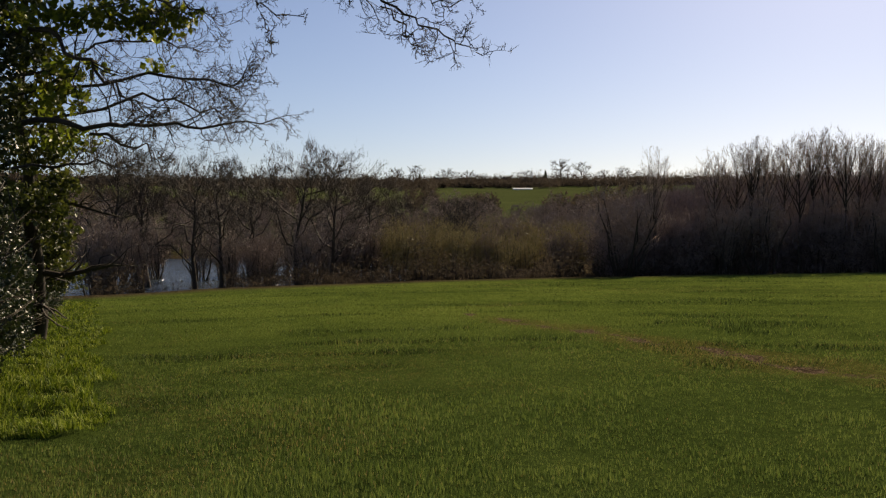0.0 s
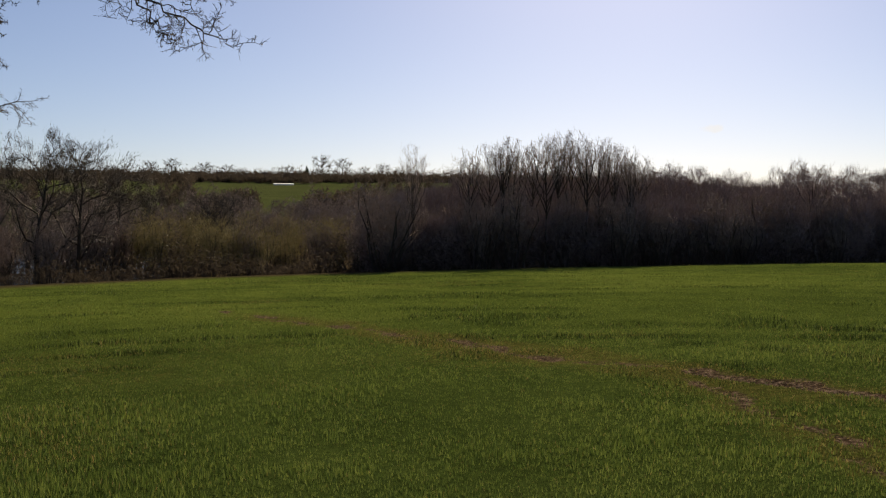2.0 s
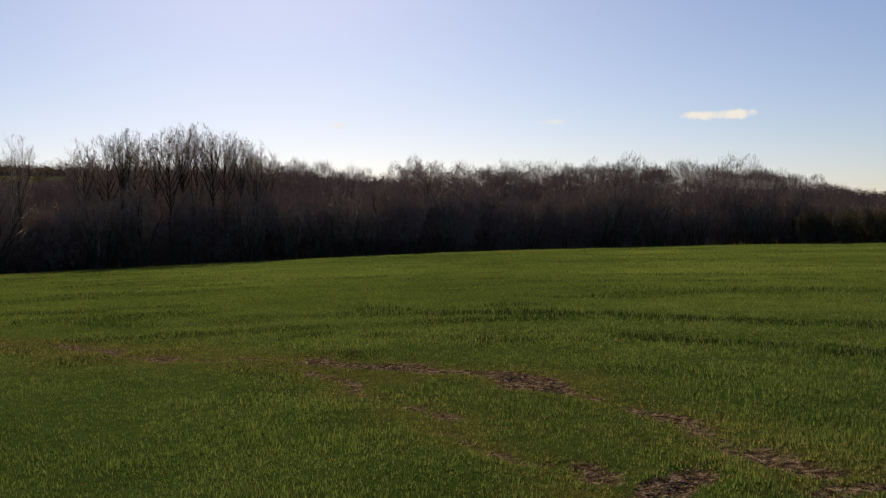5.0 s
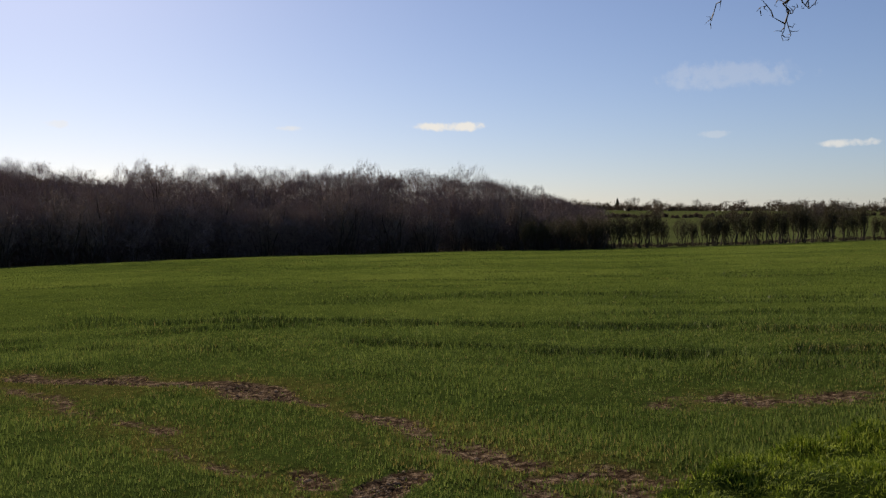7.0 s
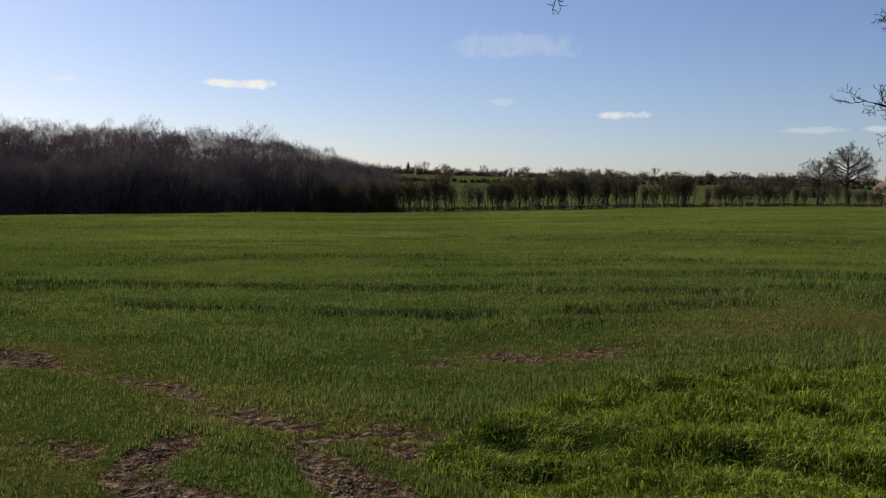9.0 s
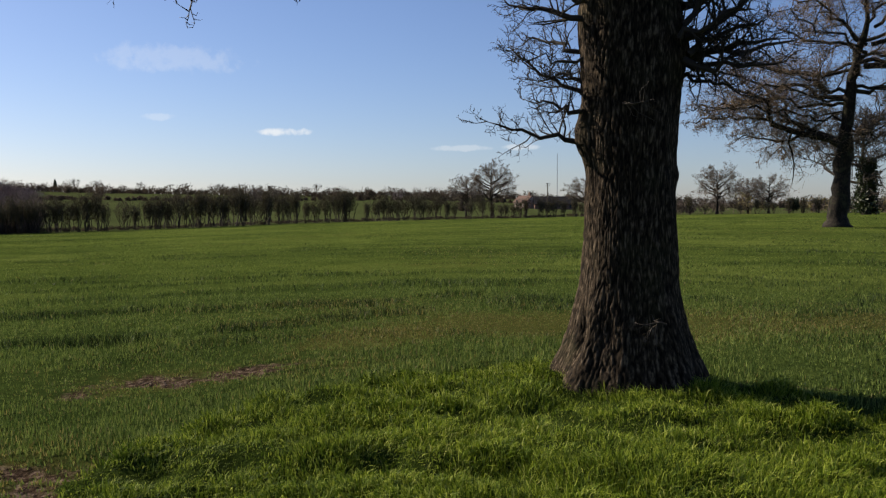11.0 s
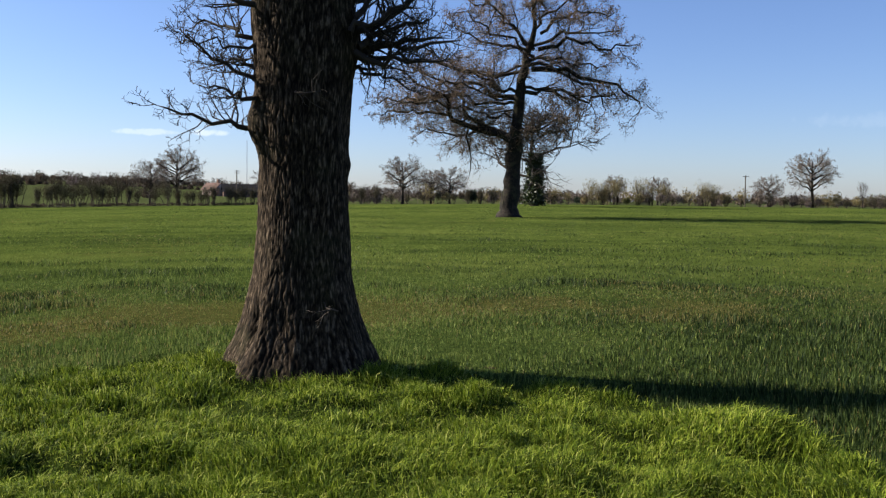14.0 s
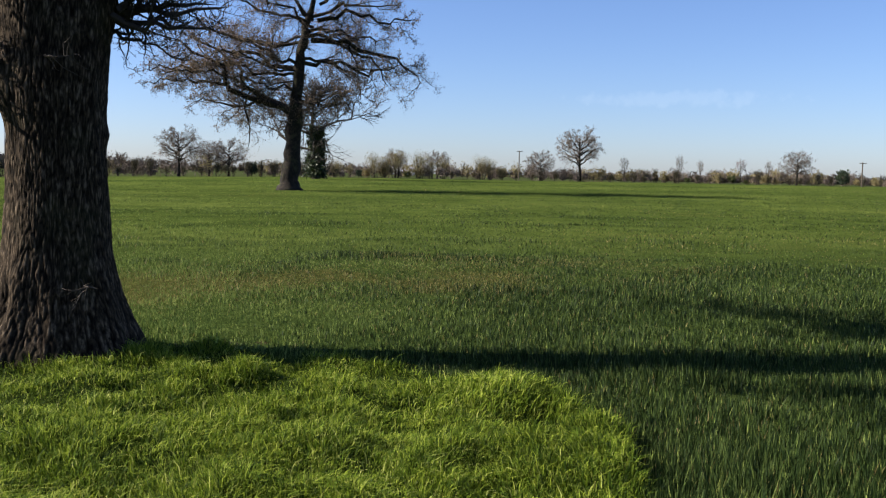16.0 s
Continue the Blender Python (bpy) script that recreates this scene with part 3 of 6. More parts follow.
def tree_meshes(seed, height, spread, clear=0.25, limbs=9, fan=55, crook=0.3, girth=0.03, per=(5, 5, 5), sizes=(0.5, 0.45, 0.45),
                bark=None, twig=None, lean=0.0, flat=0.0, twig_r=0.006, up=0.12, fine=False, spray=None):
    """Meshes for one bare tree: trunk with limbs, and the crown of branches and twigs."""
    rng = np.random.default_rng(seed)
    r0 = height * girth
    top = height * 0.86
    trunk = stem(rng, (0, 0, -0.3), (lean * height, 0.02 * height, top), 9, crook * 0.35, r0, r0 * 0.12)
    trunk[1][0, 0] *= 1.5
    trunk[1][0, 1] *= 0.98
    wood, twigs = [tubes(*trunk, 8 if fine else 6)], []
    P0, R0 = trunk
    L = []
    for i in range(limbs):
        f = clear + (0.95 - clear) * (i + rng.random() * 0.6) / limbs
        x = f * 8
        k = min(int(x), 7)
        s = P0[0, k] * (1 - x + k) + P0[0, k + 1] * (x - k)
        a = i * 2.4 + rng.random() * 0.9
        out = spread * math.sin(math.pi * (0.27 + 0.63 * f)) * (0.75 + 0.4 * rng.random())
        rise = out / math.tan(radians(fan)) * (0.6 + 0.8 * f)
        roof = height * (0.5 + 0.5 * math.sqrt(max(0.0, 1 - (out / (1.2 * spread)) ** 2))) if spread > 5 else height
        e = s + np.array([math.cos(a) * out, math.sin(a) * out, max(0.4, min(rise, roof - s[2]))])
        L.append(stem(rng, s, e, 6, crook, r0 * (0.55 - 0.35 * f), r0 * 0.08))
    P1, R1 = np.concatenate([l[0] for l in L]), np.concatenate([l[1] for l in L])
    wood.append(tubes(P1, R1, 6 if fine else 4))
    P2, R2 = sprout(rng, P1, R1, per[0], (0.25, 1), sizes[0], 48, 4, crook * 0.7, up, 0.6, flat=flat, least=twig_r * 2)
    PT, RT = sprout(rng, P0, R0, per[0], (0.55, 1), 0.22, 45, 4, crook * 0.7, up * 1.5, 0.5, least=twig_r * 2)
    PB, RB = np.concatenate([P2, PT]), np.concatenate([R2, RT])
    twigs.append(tubes(PB, RB, 4 if fine else 3))
    P3, R3 = sprout(rng, PB, RB, per[1], (0.2, 1), sizes[1], 45, 4 if fine else 3, crook * 0.8, up, 0.6, least=twig_r * 1.3, flat=flat)
    twigs.append(tubes(P3, R3, 3))
    last = P3
    for p in per[2:]:
        P4, R4 = sprout(rng, last, R3, p, (0.15, 1), sizes[2], 42, 2, crook * 0.8, up, 0.7, least=twig_r)
        twigs.append(tubes(P4, R4, 3))
        last, R3 = P4, R4
    if spray:
        k = rng.integers(0, len(last), spray[0])
        f = rng.random((spray[0], 1))
        C = last[k, 0] * (1 - f) + last[k, -1] * f + rng.normal(size=(spray[0], 3)) * spray[1] * 0.5
        D = C - np.array([0, 0, height * 0.35])
        twigs.append(twig_spikes(rng, C, unit(D) + np.array([0, 0, 0.25]), spray[1], spray[2]))
    return [mesh_np("trunk", *gather(wood), bark or LIMB_BARK, True), mesh_np("crown", *gather(twigs), twig or TWIG, False)]


def crowned_meshes(seed, height, spread, fork=0.3, low=0.25, dip=-0.1, limbs=14, crook=0.2, girth=0.03, per=(7, 6, 4), sizes=(0.45, 0.45, 0.5), angle=38, up=0.15,
                   bark=None, twig=None, twig_r=0.02, spray=None, lean=0.0):
    """A bare tree whose limbs leave a clear bole and fill a rounded crown: fork is where they begin, low the crown's foot (shares of the height), dip the lowest limb's aim."""
    rng = np.random.default_rng(seed)
    r0 = height * girth
    P0, R0 = stem(rng, (0, 0, -0.3), (lean * height, 0.01 * height, height * 0.8), 9, crook * 0.25, r0, r0 * 0.15)
    R0[0, 0] *= 1.45
    mid, rz = height * (1 + low) / 2, height * (1 - low) / 2
    L = []
    for i in range(limbs):
        g = (i + 0.5) / limbs
        el = dip + (0.97 - dip) * g
        a = i * 2.4 + rng.random() * 0.7
        q = math.sqrt(max(0.0, 1 - el * el))
        k = 0.68 + 0.18 * rng.random()
        e = np.array([math.cos(a) * q * spread * k + lean * height, math.sin(a) * q * spread * k, mid + el * rz * k])
        f = (fork + (0.68 - fork) * g * (0.8 + 0.3 * rng.random())) / 0.8 * 8
        j = min(int(f), 7)
        st = P0[0, j] * (1 - f + j) + P0[0, j + 1] * (f - j)
        p, r = stem(rng, st, e, 7, crook, r0 * (0.5 - 0.28 * g), r0 * 0.07)
        t = np.linspace(0, 1, 7)
        bow = np.sin(t * math.pi) * 0.12 * np.linalg.norm(e - st)
        p[0, :, 2] += bow * (0.4 - el)
        p[0, :, :2] += np.outer(bow * 0.7, np.array([math.cos(a), math.sin(a)]) * max(0.0, el))
        L.append((p, r))
    P1, R1 = np.concatenate([l[0] for l in L]), np.concatenate([l[1] for l in L])
    P2, R2 = sprout(rng, P1, R1, per[0], (0.3, 1), sizes[0], angle, 4, crook * 0.8, up, 0.6, least=twig_r * 1.8)
    P3, R3 = sprout(rng, P2, R2, per[1], (0.2, 1), sizes[1], angle, 3, crook, up, 0.6, least=twig_r * 1.2)
    P4, R4 = sprout(rng, P3, R3, per[2], (0.2, 1), sizes[2], angle, 2, crook, up, 0.7, least=twig_r * 0.8)
    twigs = [tubes(P2, R2, 3), tubes(P3, R3, 3), tubes(P4, R4, 3)]
    if spray:
        k = rng.integers(0, len(P4), spray[0])
        C = P4[k, -1] + rng.normal(size=(spray[0], 3)) * spray[1] * 0.4
        twigs.append(twig_spikes(rng, C, unit(C - np.array([0, 0, mid * 0.8])) + np.array([0, 0, up]), spray[1], spray[2], 0.6))
    return [mesh_np("trunk", *gather([tubes(P0, R0, 7), tubes(P1, R1, 5)]), bark or LIMB_BARK, True), mesh_np("crown", *gather(twigs), twig or TWIG)]


def thicket_meshes(seed, height, width, stems=9, spikes_n=700, twig=None, length=0.6, thick=0.05, clear=0.12, leaves=0, leaf_mat=None, leaf_size=0.2):
    """A many-stemmed bare shrub: stems fan out from one stool into a rounded, hazy crown of fine twigs."""
    rng = np.random.default_rng(seed)
    mid, rz = height * (1 + clear) / 2, height * (1 - clear) / 2
    S = []
    for i in range(stems):
        a, q = rng.random() * 6.283, rng.random() ** 0.6
        st = (math.cos(a) * q * 0.12 * height, math.sin(a) * q * 0.12 * height, -0.15)
        e = (math.cos(a) * q * width * 0.8, math.sin(a) * q * width * 0.8, mid + rz * 0.75 * math.sqrt(1 - 0.8 * q * q) * (0.7 + 0.3 * rng.random()))
        S.append(stem(rng, st, e, 5, 0.22, height * 0.013, height * 0.004))
    P1, R1 = np.concatenate([x[0] for x in S]), np.concatenate([x[1] for x in S])
    P2, R2 = sprout(rng, P1, R1, 6, (0.3, 1), 0.35, 35, 3, 0.25, 0.2, 0.6, least=thick * 0.5)
    u = unit(rng.normal(size=(spikes_n, 3))) * rng.random((spikes_n, 1)) ** 0.42
    u *= 0.8 + 0.3 * np.sin(u[:, :1] * 4 + seed) * np.cos(u[:, 1:2] * 4 + u[:, 2:] * 5)
    u[:, :2] *= np.clip(0.75 + 0.45 * u[:, 2:], 0.4, 1.1)
    C = u * np.array([width, width, rz]) + np.array([0, 0, mid])
    D = unit(C - np.array([0, 0, height * 0.1])) + np.array([0, 0, 0.2])
    out = [mesh_np("stool", *tubes(P1, R1, 4), LIMB_BARK), mesh_np("crown", *gather([tubes(P2, R2, 3), twig_spikes(rng, C, D, length, thick, 1.2)]), twig or TWIG_WOOD)]
    if leaves:
        out.append(mesh_np("leaves", *leaf_quads(rng, C[rng.integers(0, len(C), leaves)] + rng.normal(size=(leaves, 3)) * leaf_size, leaf_size), leaf_mat))
    return out


def tree(name, label, category, group, meshes, at, parts=("trunk", "crown", "foliage")):
    root = thing(name, label, category, group, at)
    for n, me in zip(parts, meshes):
        part(n, me, root)
    return root


def stand(az, r, scale=1.0, turn=0.0, dz=0.0, sz=None):
    return Matrix.Translation(spot(az, r, dz)) @ Matrix.Rotation(turn, 4, "Z") @ Matrix.Diagonal((scale, scale, sz or scale, 1))


def leafy_meshes(seed, height, width, count, leaf, mat, cone=False):
    """A dense evergreen: stem and a crown of many small leaf clumps with an uneven outline."""
    rng = np.random.default_rng(seed)
    c = []
    while len(c) < count:
        p = rng.random(3) * 2 - 1
        d = np.linalg.norm(p)
        lump = 0.72 + 0.28 * math.sin(p[0] * 5 + seed) * math.cos(p[1] * 4 + p[2] * 5)
        if 0.35 < d < lump:
            w = (1 - 0.5 * (p[2] + 1)) * 1.3 if cone else 1.0
            c.append((p[0] * width * w, p[1] * width * w, height * (0.54 + 0.5 * p[2])))
    trunk = stem(rng, (0, 0, -0.2), (0, 0, height * 0.8), 5, 0.1, height * 0.03, height * 0.01)
    lim = sprout(rng, *trunk, 14, (0.2, 1), 0.4, 60, 4, 0.2, 0.1, 0.5)
    return [mesh_np("trunk", *gather([tubes(*trunk, 7), tubes(*lim, 4)]), LIMB_BARK), mesh_np("crown", *leaf_quads(rng, np.array(c), leaf), mat)]


RNG = np.random.default_rng(11)

# -- the great oak beside the path --
OAK_AZ, OAK_R = -94.5, 9.35
OAK = spot(OAK_AZ, OAK_R)


def oak_trunk_mesh():
    """Flared, ridged bole with deeply furrowed bark, up to the fork."""
    na, nz = 380, 300
    zs = np.concatenate([np.linspace(-0.25, 3.7, 280), np.linspace(3.75, 6.2, 20)])
    prof = np.interp(zs, [-0.25, 0.0, 0.15, 0.3, 0.5, 0.9, 1.4, 1.95, 2.2, 2.5, 3.0, 3.5, 4.2, 5.2, 6.2],
                     [0.82, 0.76, 0.69, 0.62, 0.55, 0.46, 0.425, 0.41, 0.425, 0.44, 0.45, 0.46, 0.49, 0.51, 0.43])
    th = np.linspace(0, 2 * np.pi, na, endpoint=False)
    Th, Z = np.meshgrid(th, zs)
    lobes = 0.5 * np.cos(5 * Th + 0.6) + 0.3 * np.cos(3 * Th + 2.1) + 0.35 * np.cos(8 * Th + 1.0)
    flare = np.interp(Z, [0, 0.3, 1.0, 2.0, 6], [0.12, 0.085, 0.035, 0.02, 0.03])
    R = 0.965 * prof[:, None] * (1 + lobes * flare)
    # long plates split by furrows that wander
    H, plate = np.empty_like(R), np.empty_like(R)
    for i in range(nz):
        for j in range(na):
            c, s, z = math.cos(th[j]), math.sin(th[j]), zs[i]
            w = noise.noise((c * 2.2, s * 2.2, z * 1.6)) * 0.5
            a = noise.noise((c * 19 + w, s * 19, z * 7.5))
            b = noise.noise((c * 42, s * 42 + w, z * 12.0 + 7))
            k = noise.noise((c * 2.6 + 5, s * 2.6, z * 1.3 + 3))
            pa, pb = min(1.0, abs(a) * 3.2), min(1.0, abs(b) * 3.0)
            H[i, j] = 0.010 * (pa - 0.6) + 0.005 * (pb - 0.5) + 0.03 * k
            # mask for the furrow shade and ridge highlights in the bark's colour
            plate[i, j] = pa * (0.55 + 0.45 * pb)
    R = R + H
    # burr where the low boughs leave, and an old scar on the other side
    left = radians(OAK_AZ) + math.pi / 2
    X, Y = np.cos(Th) * R, np.sin(Th) * R
    for ang, z0, amp, wz, wa in ((0.2, 2.25, 0.11, 0.22, 0.5), (3.0, 1.9, 0.035, 0.09, 0.25), (3.14, 3.05, 0.07, 0.25, 0.6), (0.1, 3.3, 0.04, 0.3, 0.5), (0.6, 0.42, -0.10, 0.26, 0.16)):
        d = (Th - (ang + radians(OAK_AZ) + math.pi) + np.pi) % (2 * np.pi) - np.pi
        g = np.exp(-((Z - z0) / wz) ** 2 - (d / wa) ** 2) * amp
        X, Y = X + np.cos(Th) * g, Y + np.sin(Th) * g
    lean = np.interp(Z, [0, 2, 4, 6.2], [0, 0.0, 0.03, 0.08])
    V = np.stack([X + lean * math.cos(left), Y + lean * math.sin(left), Z], -1).reshape(-1, 3)
    i, j = np.meshgrid(np.arange(nz - 1), np.arange(na), indexing="ij")
    j2 = (j + 1) % na
    q = np.stack([i * na + j, i * na + j2, (i + 1) * na + j2, (i + 1) * na + j], -1).reshape(-1, 4)
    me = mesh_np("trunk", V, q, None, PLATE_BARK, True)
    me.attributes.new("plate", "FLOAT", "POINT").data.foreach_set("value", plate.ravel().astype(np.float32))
    return me


def make_great_oak():
    rng = np.random.default_rng(5)
    root = thing("oak_tree", "massive old oak, furrowed bark, bare twiggy boughs, in rough grass", "tree", at=Matrix.Translation(OAK))
    part("trunk", oak_trunk_mesh(), root, "deeply furrowed grey-brown bark, flared at the foot")
    away = np.array(heading(OAK_AZ))
    side = np.array(heading(OAK_AZ + 90))

    def at(u, z, d=0.0):
        """u along the field side of the bole, d towards the path."""
        return side * u - away * d + np.array([0, 0, z])

    # low dead and living boughs: root, bend, end (u, z, d), thickness
    boughs = [((0.44, 2.2, 0.0), (0.85, 2.28, 0.12), (1.34, 2.42, 0.2), 0.035), ((0.46, 2.45, 0.1), (0.66, 2.55, 0.2), (0.95, 2.57, 0.3), 0.03),
              ((0.42, 2.6, 0.0), (0.72, 2.78, 0.0), (1.12, 3.05, 0.1), 0.032), ((0.44, 3.02, -0.1), (0.76, 3.16, -0.2), (1.02, 3.25, -0.2), 0.03),
              ((0.45, 3.28, 0.1), (0.82, 3.42, 0.1), (1.25, 3.56, 0.0), 0.04), ((0.45, 2.9, 0.2), (0.7, 2.9, 0.4), (1.05, 2.95, 0.5), 0.02),
              ((0.45, 3.7, 0.0), (0.9, 3.9, 0.1), (1.5, 3.95, 0.2), 0.04),
              ((-0.45, 2.95, 0.0), (-0.85, 3.05, 0.1), (-1.3, 3.06, 0.15), 0.055), ((-0.45, 3.1, 0.1), (-0.95, 3.32, 0.2), (-1.2, 3.7, 0.2), 0.05),
              ((-0.42, 2.85, 0.2), (-0.85, 2.78, 0.4), (-1.25, 2.82, 0.5), 0.04), ((-0.45, 3.0, -0.2), (-1.0, 2.98, -0.3), (-1.55, 3.15, -0.4), 0.05),
              ((-0.45, 3.4, 0.0), (-0.9, 3.6, 0.0), (-1.4, 4.0, 0.1), 0.05), ((-0.4, 3.05, 0.3), (-0.7, 3.2, 0.5), (-1.0, 3.35, 0.6), 0.04),
              ((-0.45, 3.0, 0.1), (-0.75, 3.12, 0.2), (-1.15, 3.2, 0.3), 0.045), ((-0.45, 2.9, -0.1), (-0.8, 2.9, -0.1), (-1.2, 2.95, 0.0), 0.045), ((-0.42, 3.2, 0.2), (-0.65, 3.5, 0.3), (-0.85, 3.85, 0.3), 0.04),
              ((0.42, 3.45, 0.2), (0.65, 3.6, 0.3), (0.95, 3.85, 0.3), 0.035), ((0.44, 2.75, -0.1), (0.62, 2.85, -0.1), (0.9, 2.8, 0.0), 0.03), ((-0.45, 2.8, 0.0), (-0.7, 2.75, 0.0), (-1.0, 2.6, 0.1), 0.03)]
    for a, b, c, r in boughs:
        a, b, c = at(*a), at(*b), at(*c)
        t = np.linspace(0, 1, 8)[:, None]
        p = a * (1 - t) ** 2 + 2 * b * t * (1 - t) + c * t ** 2 + rng.normal(size=(8, 3)) * 0.03
        P, R = p[None], np.linspace(r * 0.8, r * 0.14, 8)[None]
        P2, R2 = sprout(rng, P, R, 19, (0.08, 1), 0.4, 55, 6, 0.26, 0.16, 0.4, least=0.0045)
        P3, R3 = sprout(rng, P2, R2, 6, (0.15, 1), 0.45, 52, 4, 0.3, 0.15, 0.6, least=0.0034)
        P4, R4 = sprout(rng, P3, R3, 3, (0.3, 1), 0.5, 55, 3, 0.3, 0.15, 0.8, least=0.0026)
        part("bough", mesh_np("bough", *gather([tubes(P, R, 7), tubes(P2, R2, 4), tubes(P3, R3, 3), tubes(P4, R4, 3)]), TWIG), root)
    # wisps of twigs low on the bole
    for u, z in ((-0.3, 0.62), (0.08, 2.5)):
        base = at(u, z, 0.5 - (0.0 if z > 1 else -0.12))
        P, R = stem(rng, base, base + side * -0.25 * np.sign(u + 0.01) - away * 0.12 + np.array([0, 0, 0.02]), 5, 0.3, 0.01, 0.004)
        P2, R2 = sprout(rng, P, R, 9, (0, 1), 0.9, 70, 4, 0.4, 0.0, 0.7, least=0.003)
        part("bough", mesh_np("bough", *gather([tubes(P, R, 4), tubes(P2, R2, 3)]), TWIG), root)
    # great limbs of the crown, unseen overhead, spreading over the field to cast shade
    limbs = []
    for i in range(9):
        a = i * 2.4 + 0.5
        z = 4.6 + 0.25 * i
        out = 5.2 - 0.25 * i + rng.random()
        limbs.append(stem(rng, (0.1 * math.cos(a), 0.1 * math.sin(a), z), (math.cos(a) * out, math.sin(a) * out, z + 2.2 + 0.5 * i), 8, 0.3, 0.2 - 0.008 * i, 0.04))
    droop = Vector(spot(-71, 7.9, 3.9)) - OAK
    limbs.append(stem(rng, (0, 0, 5.2), (droop.x, droop.y, 5.4), 8, 0.2, 0.14, 0.02))
    for e in ((2.6, -1.6, 5.4), (3.3, -0.7, 5.9), (1.9, -2.7, 5.6), (3.1, -2.3, 6.4), (1.6, -1.2, 6.0)):
        limbs.append(stem(rng, (0.1, -0.1, 4.7), e, 8, 0.25, 0.2, 0.05))
    P1, R1 = np.concatenate([l[0] for l in limbs]), np.concatenate([l[1] for l in limbs])
    P2, R2 = sprout(rng, P1, R1, 9, (0.2, 1), 0.45, 52, 5, 0.3, 0.1, 0.55, least=0.035)
    P3, R3 = sprout(rng, P2, R2, 8, (0.2, 1), 0.45, 48, 3, 0.35, 0.1, 0.6, least=0.026)
    P4, R4 = sprout(rng, P3, R3, 9, (0.2, 1), 0.5, 48, 2, 0.35, 0.1, 0.7, least=0.02)
    part("branchwork", mesh_np("branchwork", *gather([tubes(P1, R1, 8), tubes(P2, R2, 5)]), LIMB_BARK, True), root)
    part("crown", mesh_np("crown", *gather([tubes(P3, R3, 3), tubes(P4, R4, 3)]), TWIG), root)
    # hanging sprays
    for az, r, el in ((-66.8, 7.8, 11.3), (-69.3, 7.9, 11.0), (-71.0, 7.9, 11.8), (-73.8, 8.1, 11.5), (-75.2, 8.2, 11.7)):
        tip = np.array(Vector(heading(az) * r) + Vector((0, 0, 1.6 + math.tan(radians(el)) * r)) - OAK)
        P, R = stem(rng, tip + np.array([0.3, -0.45, 0.75]), tip, 9, 0.9, 0.015, 0.005)
        P2, R2 = sprout(rng, P, R, 10, (0.1, 1), 0.22, 65, 5, 0.6, 0.0, 0.6, least=0.0055)
        P3, R3 = sprout(rng, P2, R2, 4, (0.3, 1), 0.5, 60, 4, 0.6, 0.1, 0.8, least=0.0045)
        part("spray", mesh_np("spray", *gather([tubes(P, R, 5), tubes(P2, R2, 4), tubes(P3, R3, 3)]), TWIG), root)


make_great_oak()


